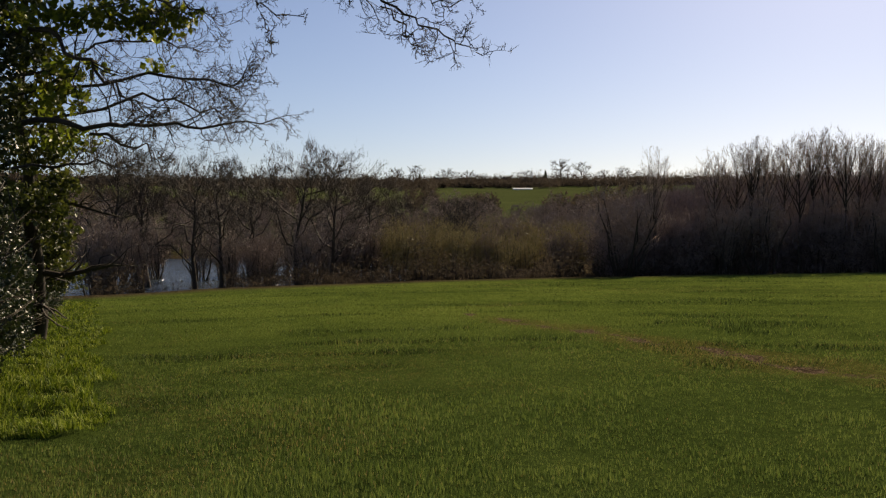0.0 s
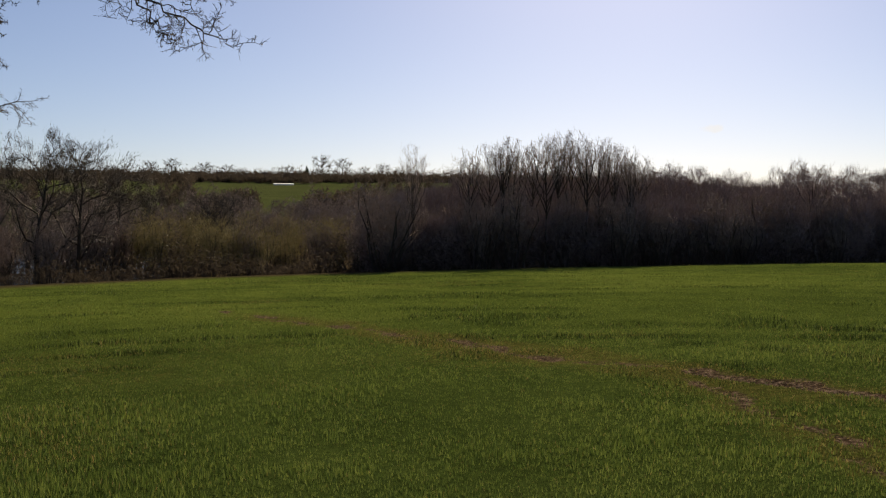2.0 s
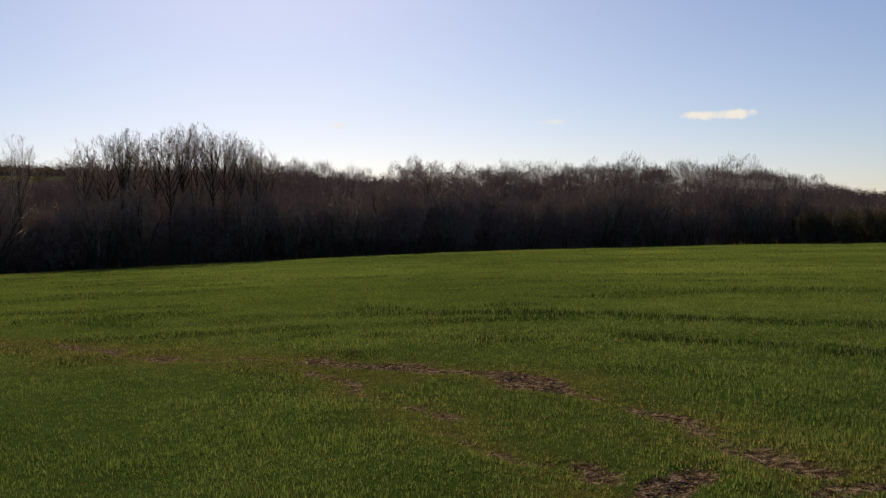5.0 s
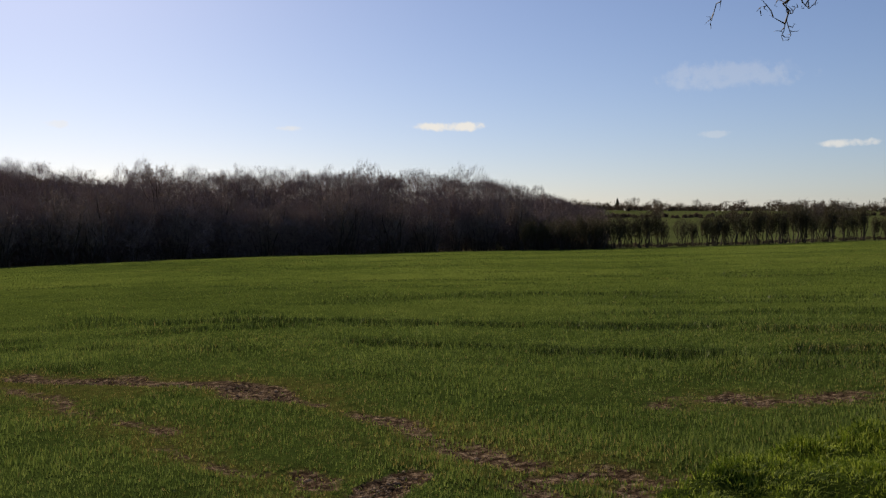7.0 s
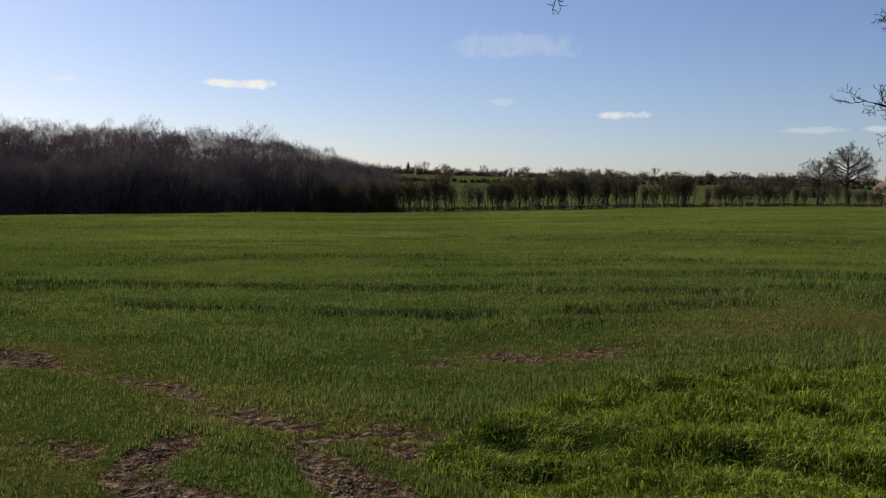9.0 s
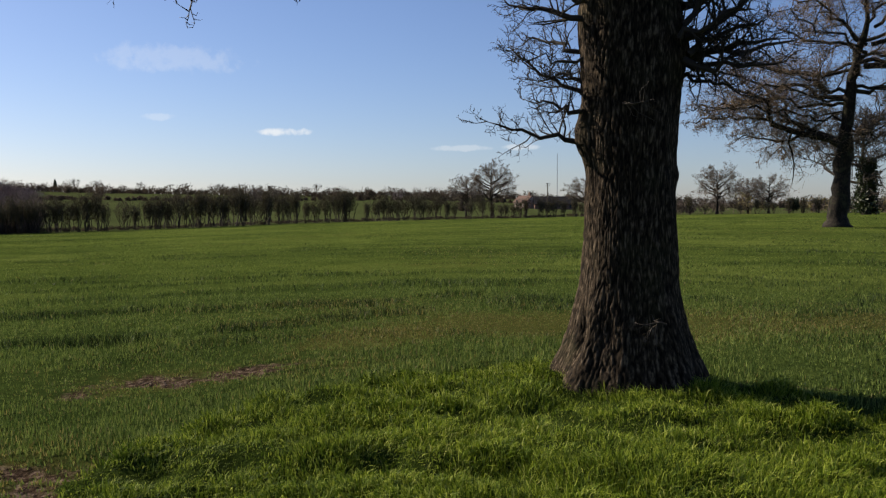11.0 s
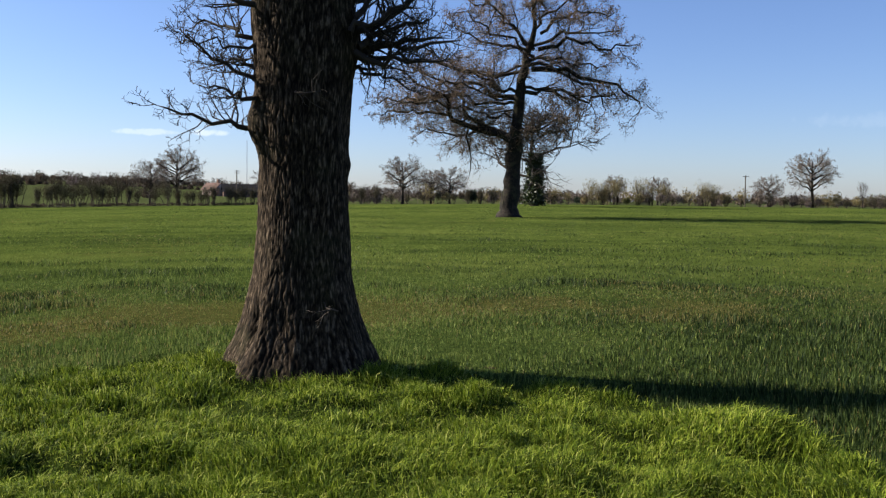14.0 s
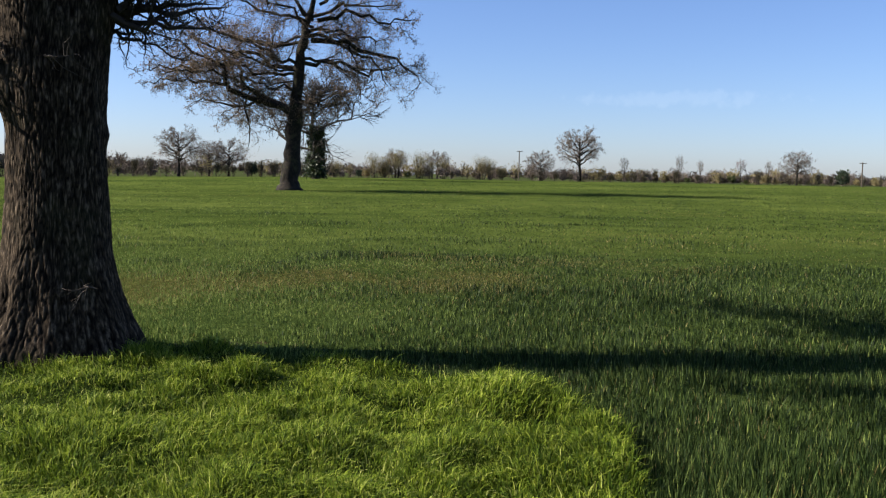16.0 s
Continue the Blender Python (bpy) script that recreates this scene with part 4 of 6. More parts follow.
# -- the spreading oak out in the crop, and the ivy-clad one behind it --
def make_field_oaks():
    rng = np.random.default_rng(23)
    az, r = -106.2, 80.0
    base = spot(az, r, -0.05)
    away, side = np.array(heading(az)), np.array(heading(az + 90))

    def at(u, z, d=0.0):
        return side * u - away * d + np.array([0, 0, z])

    root = thing("oak_tree", "tall spreading oak in the crop with bronze budding twigs", "tree", "field oaks", Matrix.Translation(base))
    sp = [(0, -0.3), (0.0, 0.9), (-0.25, 3.0), (-0.5, 6.5), (-0.75, 9.9), (-1.1, 12.5), (-1.9, 15.6), (-1.6, 18.3)]
    P0 = np.array([at(u, z) for u, z in sp])[None]
    R0 = np.array([[1.1, 0.78, 0.68, 0.58, 0.44, 0.34, 0.2, 0.08]])
    limbs = [((-0.2, 6.3), (2.5, 7.15), (5.3, 8.3), (4.9, 9.9), (6.9, 10.9), (10.0, 11.7), 0.36), ((-0.9, 9.9), (1.2, 10.1), (3.0, 11.2), (5.9, 11.4), (8.7, 12.7), 0.24),
             ((-1.4, 12.2), (0.65, 11.6), (3.8, 12.1), (6.9, 12.7), 0.2), ((-1.9, 13.2), (0.4, 14.0), (2.7, 14.3), (4.6, 15.3), 0.18),
             ((-1.7, 12.2), (-4.0, 12.2), (-6.1, 11.2), (-8.2, 11.2), (-9.6, 10.0), (-10.6, 8.9), 0.28), ((-2.2, 13.8), (-5.1, 14.6), (-7.2, 14.0), (-10.3, 14.0), 0.22),
             ((-1.0, 10.4), (-4.0, 10.4), (-6.4, 9.4), (-8.6, 10.1), 0.22), ((-2.4, 15.1), (-4.0, 16.4), (-6.4, 17.2), (-8.5, 17.0), 0.17),
             ((-1.9, 13.8), (0.4, 15.9), (2.0, 17.2), (3.4, 17.2), 0.17), ((-2.2, 16.0), (-2.6, 17.4), (-2.0, 19.4), 0.12),
             ((2.5, 7.15), (4.0, 6.7), (6.3, 7.2), (8.0, 7.5), 0.13), ((5.1, 8.4), (7.2, 8.7), (9.4, 8.7), (11.0, 8.3), 0.14), ((4.9, 9.9), (7.5, 9.9), (9.5, 9.6), (11.3, 9.4), 0.14), ((-0.9, 9.4), (2.0, 9.4), (4.4, 10.2), (6.6, 10.0), 0.16), ((-1.2, 12.6), (-3.4, 13.4), (-6.2, 12.8), (-8.4, 13.0), 0.16), ((-0.7, 7.5), (-3.0, 6.9), (-5.2, 7.4), 0.11), ((-0.8, 8.6), (1.6, 8.5), (3.6, 9.2), (5.6, 8.9), 0.13)]
    P1, R1 = [], []
    for i, (*pts, r1) in enumerate(limbs):
        d = rng.normal() * 1.5
        for k in (0, 1):
            dd = d + (k * 5.5 * (1 if i % 2 else -1))
            m = len(pts) - 1
            ctrl = np.array([at(u * (1 - 0.2 * k), z + 0.3 * k, dd * j / m) for j, (u, z) in enumerate(pts)])
            t = np.linspace(0, m, 12)
            p = np.stack([np.interp(t, range(m + 1), ctrl[:, c]) for c in range(3)], -1) + rng.normal(size=(12, 3)) * 0.16
            p[0] = ctrl[0]
            P1.append(p)
            R1.append(np.linspace(r1 * (0.85 - 0.2 * k), 0.04, 12))
    P1, R1 = np.array(P1), np.array(R1)
    P2, R2 = sprout(rng, P1, R1, 11, (0.12, 1), 0.34, 50, 6, 0.38, 0.03, 0.42, least=0.035, flat=0.6)
    P3, R3 = sprout(rng, P2, R2, 8, (0.1, 1), 0.5, 52, 4, 0.4, 0.05, 0.5, least=0.02, flat=0.3)
    P5, R5 = sprout(rng, P3, R3, 5, (0.1, 1), 0.6, 52, 2, 0.4, 0.05, 0.6, least=0.015)
    P4, R4 = sprout(rng, P5, R5, 3, (0.3, 1), 0.75, 55, 2, 0.3, 0.05, 0.8, least=0.012)
    t = np.linspace(0, 7, 29)
    P0 = np.stack([np.interp(t, range(8), P0[0, :, c]) for c in range(3)], -1)[None] + rng.normal(size=(1, 29, 3)) * 0.05
    R0 = np.interp(t, range(8), R0[0])[None] * (1 + 0.07 * rng.normal(size=(1, 29)))
    part("trunk", mesh_np("trunk", *tubes(P0, R0, 12), OAK_BARK, True), root)
    part("branchwork", mesh_np("branchwork", *gather([tubes(P1, R1, 7), tubes(P2, R2, 5)]), OAK_BARK, True), root)
    part("crown", mesh_np("crown", *gather([tubes(P3, R3, 3), tubes(P5, R5, 3), tubes(P4, R4, 3)]), TWIG_BUD), root, "fine bronze budding twigs")
    ends = P4[:, -1]
    pick = ends[rng.integers(0, len(ends), 24000)] + rng.normal(size=(24000, 3)) * 0.06
    part("bud_haze", mesh_np("bud_haze", *leaf_quads(rng, pick, 0.085), TWIG_BUD), root)
    m = tree_meshes(31, 15.5, 10.5, 0.3, 13, 66, 0.4, 0.034, (9, 8, 8), (0.55, 0.55, 0.55), twig=TWIG, twig_r=0.036, flat=0.3, up=0.02, fine=True)
    r2 = tree("oak_tree", "oak with an ivy-wrapped dark trunk standing in the crop", "tree", "field oaks", m, stand(-107.75, 150.0))
    ivy = rng.normal(size=(9000, 3)) * np.array([0.7, 0.7, 0]) + np.array([0, 0, 1]) * (rng.random((9000, 1)) ** 0.8 * 8.0 + 0.1)
    ivy[:, :2] *= (1.15 - 0.06 * ivy[:, 2:])
    part("ivy", mesh_np("ivy", *leaf_quads(rng, ivy, 0.32), IVY), r2, "dense dark ivy")


make_field_oaks()


# -- bare trees kept in a few shapes and set out again and again --
ASH = [crowned_meshes(40 + i, 14.0, 3.6, 0.3, 0.3, 0.05, 13, 0.16, 0.011, (7, 6, 5), (0.42, 0.45, 0.5), 36, 0.15, twig=TWIG_HAZE, twig_r=0.013, spray=(1200, 0.35, 0.03)) for i in range(4)]
POP = [crowned_meshes(50 + i, 16.0, (2.3, 2.9, 3.3)[i % 3], (0.3, 0.44, 0.38, 0.5)[i], (0.36, 0.52, 0.44, 0.56)[i], 0.02, 13 + i, 0.15, 0.0105, (7, 6, 4), (0.42, 0.42, 0.5), 36, 0.14, twig=TWIG_MID, twig_r=0.010, spray=(700, 0.4, 0.03)) for i in range(4)]
SLIM = [crowned_meshes(56 + i, 10.0, 1.7, 0.14, 0.12, 0.1, 12, 0.14, 0.012, (5, 5, 3), (0.45, 0.45, 0.5), 32, 0.2, twig=TWIG_PALE, twig_r=0.016, spray=(300, 0.5, 0.04)) for i in range(3)]
OAKS = [crowned_meshes(60 + i, 13.4, 6.4 + 0.5 * i, 0.26, 0.12, -0.5, 24, 0.26, 0.028, (8, 7, 5), (0.42, 0.45, 0.5), 46, 0.04, OAK_BARK, TWIG_PALE, 0.022, (5200, 0.45, 0.045)) for i in range(3)]
LAKE_TREES = [tree_meshes(45 + i, 14.0, 5.4, 0.2, 11, 44, 0.38, 0.02, (6, 6, 4), (0.5, 0.5, 0.6), twig=TWIG, twig_r=0.016, up=0.12, spray=(2500, 0.6, 0.04), lean=0.08 * (i - 0.5)) for i in range(3)]
FAR_OAKS = [tree_meshes(65 + i, 12.0, 5.6, 0.22, 9, 55, 0.36, 0.03, (5, 5), (0.6, 0.6), twig=TWIG_DARK, twig_r=0.07, up=0.1) for i in range(3)]
WILLOW = [thicket_meshes(70 + i, 7.0, 2.9 + 0.3 * i, 9, 2200, TWIG_WILLOW, 0.5, 0.042, 0.05, 160, HEDGE_LEAF, 0.16) for i in range(3)]
BRUSH = [thicket_meshes(80 + i, 6.0, 2.3 + 0.3 * i, 9, 1900, TWIG_MID, 0.5, 0.04, 0.03) for i in range(3)]
HEDGE = [thicket_meshes(90 + i, 4.5, 1.3 + 0.3 * i, 7, 1100, TWIG_HEDGE, 0.45, 0.045, 0.15) for i in range(4)]
BUSH = [leafy_meshes(95, 3.0, 1.7, 1400, 0.25, HEDGE_LEAF), leafy_meshes(96, 4.0, 1.9, 1400, 0.28, FAR_LEAF)]
FIR = leafy_meshes(97, 10.0, 2.2, 500, 0.9, FAR_LEAF, True)
MADE = {}


def plant(kinds, pick, name, label, category, group, az, r, scale, dz=0.0, sz=None, parts=("trunk", "crown", "foliage")):
    """First of a shape is built, the rest are copies of it."""
    m = kinds[pick % len(kinds)]
    key = (id(m), name, label)
    at = stand(az, r, scale, RNG.random() * 6.28, dz, sz)
    if key not in MADE:
        MADE[key] = tree(name, label, category, group, m, Matrix.Identity(4), parts)
        MADE[key].matrix_basis = at
    else:
        src = MADE[key]
        made = copy_thing(src, Matrix.Identity(4))
        made.matrix_basis = at


SHRUB_PARTS = ("stool", "crown", "foliage")


def wood_top(az):
    """Elevation of the closed wood's skyline, degrees."""
    return np.interp(az, [-60, -58, -56, -55, -53.5, -50, -48, -44, -40, -37, -35, -33, -32, -30, -28, -26, -24, -20, -16, -14, -11, -8],
                     [1.2, 1.9, 2.2, 2.85, 3.15, 3.1, 3.4, 3.25, 3.2, 3.15, 3.4, 3.3, 2.7, 3.0, 3.5, 3.75, 3.5, 3.3, 3.1, 2.7, 2.2, 1.2])


# trees that stand above the closed wood: azimuth, top elevation
WOOD_HEADS = ((-12.5, 5.2), (-15.7, 4.85), (-16.9, 5.35), (-17.8, 5.65), (-18.5, 5.6), (-19.5, 5.3), (-20.3, 5.85), (-21.1, 6.0), (-21.8, 6.05), (-22.6, 5.8), (-23.4, 5.65),
              (-24.2, 5.4), (-25.0, 5.0), (-25.7, 4.5), (-34.2, 3.9), (-35.1, 4.15), (-39.3, 3.75), (-43.4, 3.55), (-46.2, 3.7), (-47.5, 3.55), (-48.5, 3.4), (-37.6, 3.2),
              (-41.2, 3.25), (-45.0, 3.35), (-52.5, 3.05), (-30.3, 3.1))


def make_wood():
    label_a = "tall bare tree at the wood's edge with fine grey-brown twigs"
    label_p = "tall slender bare tree with pale upswept branches"
    for i, (a, top) in enumerate(WOOD_HEADS):
        r = float(field_edge(a)) + (9 + 3 * (i % 3) if a > -26 else 18 + 6 * (i % 3))
        z = float(spot(a, r).z)
        kinds, base, lab = (POP, 16.0, label_p) if a > -26 else (ASH, 14.0, label_a)
        plant(kinds, i, "tree", lab, "tree", "wood by the field", a, r, (1.6 + r * math.tan(radians(top)) - z) / base)
    # the wood's front rank
    for az in np.arange(-14, -58, -3.2):
        a = az + RNG.normal() * 0.4
        r = float(field_edge(a)) + 10 + RNG.random() * 12
        z = float(spot(a, r).z)
        h = max(3.0, (1.6 + r * math.tan(radians(float(wood_top(a)))) - z) * (0.9 - 0.3 * RNG.random()))
        plant(ASH, int(RNG.integers(0, 9)), "tree", label_a, "tree", "wood by the field", a, r, h / 14.0)
    # the open stretch by the lake: scattered trees and willow scrub
    for a, r, el, k in ((14.4, 72, 4.4, 0), (13.0, 78, 4.2, 1), (8.5, 76, 5.0, 2), (6.6, 80, 4.8, 3), (11.0, 90, 3.9, 1), (17.0, 84, 4.6, 2), (19.0, 80, 5.0, 0), (4.5, 95, 3.4, 3),
                        (-0.5, 100, 1.9, 1), (-1.4, 102, 2.1, 0), (2.5, 110, 2.4, 2)):
        z = float(spot(a, r).z)
        plant(LAKE_TREES, k, "tree", "dark crooked bare tree beside the lake", "tree", "trees by the lake", a, r, (1.6 + r * math.tan(radians(el)) - z) / 14.0)
    for a in np.arange(20, -14, -0.8):
        for row in range(2):
            aa = a + RNG.normal() * 0.4
            if 12.8 < aa < 17.2 and (row == 0 or RNG.random() < 0.5):
                continue
            r = float(field_edge(aa)) + 12 + row * 22 + RNG.random() * 14
            z = float(spot(aa, r).z)
            el = np.interp(aa, [-14, -9, -4, 2, 6, 10, 20], [2.3, 2.0, 1.5, 1.9, 2.0, 1.0, 2.0]) - 0.8 * RNG.random() - 0.6 * (1 - row)
            h = max(2.0, 1.6 + r * math.tan(radians(el)) - z)
            if 12.6 < aa < 17.4 and row == 0:
                h = min(h, 2.0)
            kinds, base, lab = (WILLOW, 7.0, "willow scrub with yellow-brown budding shoots") if (-9 < aa < 3 and RNG.random() < 0.7) else (BRUSH, 6.0, "bare thicket shrub with dark tangled stems")
            plant(kinds, int(RNG.integers(0, 9)), "shrub", lab, "shrub", "scrub by the lake", aa, r, h / base, parts=SHRUB_PARTS)
    # underwood along the wood's edge
    for az in np.arange(-11, -61, -0.75):
        for row in range(1):
            a = az + RNG.normal() * 0.3
            r = float(field_edge(a)) + 6 + row * 14 + RNG.random() * 8
            plant(BRUSH, int(RNG.integers(0, 9)), "shrub", "bare thicket shrub with dark tangled stems", "shrub", "underwood", a, r, 0.75 + 0.7 * RNG.random(), parts=SHRUB_PARTS)


make_wood()


def fan_out(mid, C):
    return unit(C - mid + np.array([0, 0, 0.1]) * np.linalg.norm(C - mid, axis=1, keepdims=True))


def clump_mass(name, label, category, rows, mat, size, seed, per=70, slim=0.09, mid=0.5, fill=0.0, twig=None, stray=0.9, shell=0.4, fringe=0):
    """Far bare trees that nobody could count: stems, and crowns of small twig clumps. rows: azimuth, distance, height, half width."""
    rng = np.random.default_rng(seed)
    C, P, R, F = [], [], [], []
    for az, r, h, w in rows:
        s = np.array(spot(az, r))
        u = unit(rng.normal(size=(per, 3))) * rng.random((per, 1)) ** shell
        u = u * (0.75 + 0.35 * np.sin(u[:, :1] * 4 + az * 9) * np.cos(u[:, 2:] * 5 + az * 7))
        low = rng.random(per) < fill
        u[low, 2] = -0.95 * rng.random(low.sum())
        u[low, :2] *= 1.3
        C.append(s + np.array([0, 0, h * mid]) + u * np.array([w, w, h * (0.46 if fringe else 0.52)]))
        if fringe:
            v = unit(rng.normal(size=(fringe, 3)) + np.array([0, 0, 0.7]))
            v *= (0.8 + 0.25 * np.sin(v[:, :1] * 4 + az * 9) * np.cos(v[:, 2:] * 5 + az * 7)) * (0.8 + 0.15 * rng.random((fringe, 1)))
            F.append(s + np.array([0, 0, h * mid]) + v * np.array([w, w, h * 0.5]))
        P.append(np.stack([s - np.array([0, 0, 0.2]), s + np.array([0, 0, h * 0.4]), s + np.array([rng.normal() * 0.3, rng.normal() * 0.3, h * 0.85])]))
        R.append(np.array([0.011, 0.007, 0.0]) * h)
    C = np.concatenate(C)
    out = twig_spikes(rng, C, fan_out(np.repeat(np.array(P)[:, 0], per, 0), C), size, twig, stray) if twig else leaf_quads(rng, C, size, 0.7, 0.25, slim)
    more = []
    if fringe:
        F = np.concatenate(F)
        more = [twig_spikes(rng, F, fan_out(np.repeat(np.array(P)[:, 0], fringe, 0), F), 0.8, 0.028, 0.3)]
    ob = new(name, mesh_np(name, *gather([tubes(np.array(P), np.array(R), 3), out, *more]), mat))
    tagged(ob, label, category, kind="stuff")


def make_far_woods():
    rng = np.random.default_rng(8)
    rows = []
    for az in np.arange(-10, -60.5, -0.2):
        for back in (0, 1):
            a = az + rng.normal() * 0.25
            r = float(field_edge(a)) + (8 + 10 * rng.random() if not back else 20 + 24 * rng.random())
            z = float(spot(a, r).z)
            h = max(2.0, (1.6 + r * math.tan(radians(float(wood_top(a)))) - z) * (1.04 + 0.13 * rng.random() if back else 0.45 + 0.4 * rng.random()))
            rows.append((a, r, h, 1.5 + 0.14 * h))
    clump_mass("woodland", "dense bare brown wood behind its edge trees", "woodland", rows, TWIG_HAZE, 0.34, 1, 1400, 0, 0.5, 0.3, 0.07, 2.0, 0.4, 900)
    rows = []
    for az in np.arange(23, -14, -0.2):
        a = az + rng.normal() * 0.2
        r = 185 + 50 * rng.random()
        top = float(np.interp(a, [-14, -6.2, -5.7, -3.4, -3.0, 0.7, 1.1, 4.8, 5.4, 23], [2.8, 2.75, 1.25, 1.25, 2.8, 2.8, 1.8, 1.8, 2.5, 2.6]))
        tall = 1.6 + r * math.tan(radians(top)) - float(spot(a, r).z)
        rows.append((a, r, tall * (0.84 + 0.18 * rng.random()), 2.4))
    for i in range(36):
        rows.append((1 - 11 * rng.random(), 240 + 60 * rng.random(), 3.5 + 3 * rng.random(), 3.2))
    clump_mass("lakeside_wood", "bare brown trees on the lake's far shore", "woodland", rows, TWIG_MID, 0.6, 2, 700, 0, 0.5, 0.3, 0.13, 1.8, 0.3)
    rows = []
    for a0, a1, r, gap, hh in ((25, -34, 702, 0.15, 11.5), (-34, -58, 702, 0.17, 8.5), (25, -34, 694, 0.11, 7.0), (-34, -58, 694, 0.13, 3.6), (-58, -98, 694, 0.3, 2.8), (25, -34, 706, 0.6, 10), (25, -20, 650, 0.11, 6.5), (24, 3, 330, 0.35, 7), (-8, -26, 400, 0.4, 7), (-56, -98, 640, 0.25, 7), (-60, -92, 460, 0.32, 2.4), (-96, -145, 420, 0.5, 5)):
        a = float(a0)
        while a > a1:
            h = hh * (0.5 + 0.7 * rng.random() ** 1.5)
            rows.append((a, r * (0.97 + 0.06 * rng.random()), h, h * 0.72))
            a -= gap * (0.5 + rng.random())
    for a0, a1, top in ((0.4, -0.9, 2.55), (-1.3, -3.2, 2.75), (-6.2, -10.5, 2.7)):
        for a in np.arange(a0, a1, -0.22):
            r = 270 + 50 * rng.random()
            tall = 1.6 + r * math.tan(radians(top)) - float(spot(a, r).z)
            rows.append((a, r, tall * (0.8 + 0.2 * rng.random()), 3.2))
    for a0, a1, n in ((24, 0, 150), (-8.5, -31, 80), (-57, -97, 30)):
        for i in range(n):
            h = 3.5 + 5 * rng.random()
            rows.append((a0 + (a1 - a0) * rng.random(), 260 + 400 * rng.random() ** 0.8, h, h * 0.55))
    clump_mass("hillside_hedgerow", "distant brown hedgerow trees along the hillside and skyline", "hedgerow", rows, TWIG_DARK, 1.6, 3, 165, 0, 0.48, 0.4, 0.42)


make_far_woods()


def make_far_hedge():
    rng = np.random.default_rng(9)
    for name, mat, label, n, lo, hi, seed in (("boundary_hedge", TWIG_PALE, "bare brown hedge closing the far side of the crop", 150, 1.6, 4.6, 4),
                                              ("boundary_scrub", TWIG_WILLOW, "olive budding scrub behind the far hedge", 60, 2.0, 5.0, 5)):
        rows = []
        for i in range(n):
            az = -95 - 46 * rng.random()
            h = (lo + (hi - lo) * rng.random()) * np.interp(az, [-141, -134, -126, -118, -106, -103, -95], [0.6, 1.0, 0.9, 1.1, 1.0, 1.4, 1.2])
            rows.append((az, float(field_edge(az)) + 6 + 30 * rng.random(), float(h), float(h) * 0.62))
        clump_mass(name, label, "hedge", rows, mat, 0.6, seed, 200, 0.14)
    rows = []
    az = -57.0
    while az > -95:
        h = 0.35 + 0.5 * rng.random()
        rows.append((az, float(field_edge(az)) + 3 + 4 * rng.random(), float(h), 0.5 + 0.5 * rng.random()))
        az -= 0.15 + 0.25 * rng.random()
    clump_mass("field_hedge", "bare twiggy growth between the stools of the field hedge", "hedge", rows, TWIG_DARK, 0.35, 6, 70, 0.1)


make_far_hedge()


def make_brush_floor():
    """Brambles, dead stems and saplings that close the foot of the wood."""
    rng = np.random.default_rng(3)
    n = 60000
    az = 20 - 81 * rng.random(n)
    thin = (az > 8.5) & (rng.random(n) < np.where((az > 12.8) & (az < 17.2), 0.97, 0.35))
    az = az[~thin]
    n = len(az)
    r = field_edge(az) + 4 + 40 * rng.random(n) ** 1.4
    a = np.radians(az)
    C = np.stack([-np.sin(a) * r, np.cos(a) * r, np.zeros(n)], -1)
    mound = value_noise(C[:, 0], C[:, 1], 0.22, 61)
    C[:, 2] = ground_z(C[:, 0], C[:, 1]) + (0.2 + 4.2 * mound * rng.random(n)) * np.where(az > 2, 0.55, 1)
    ob = new("undergrowth", mesh_np("undergrowth", *leaf_quads(rng, C, 0.34, 0.4, 0.25, 0.045), TWIG_DARK))
    tagged(ob, "tangled dark brambles and dead stems on the wood's floor", "undergrowth", kind="stuff")


make_brush_floor()


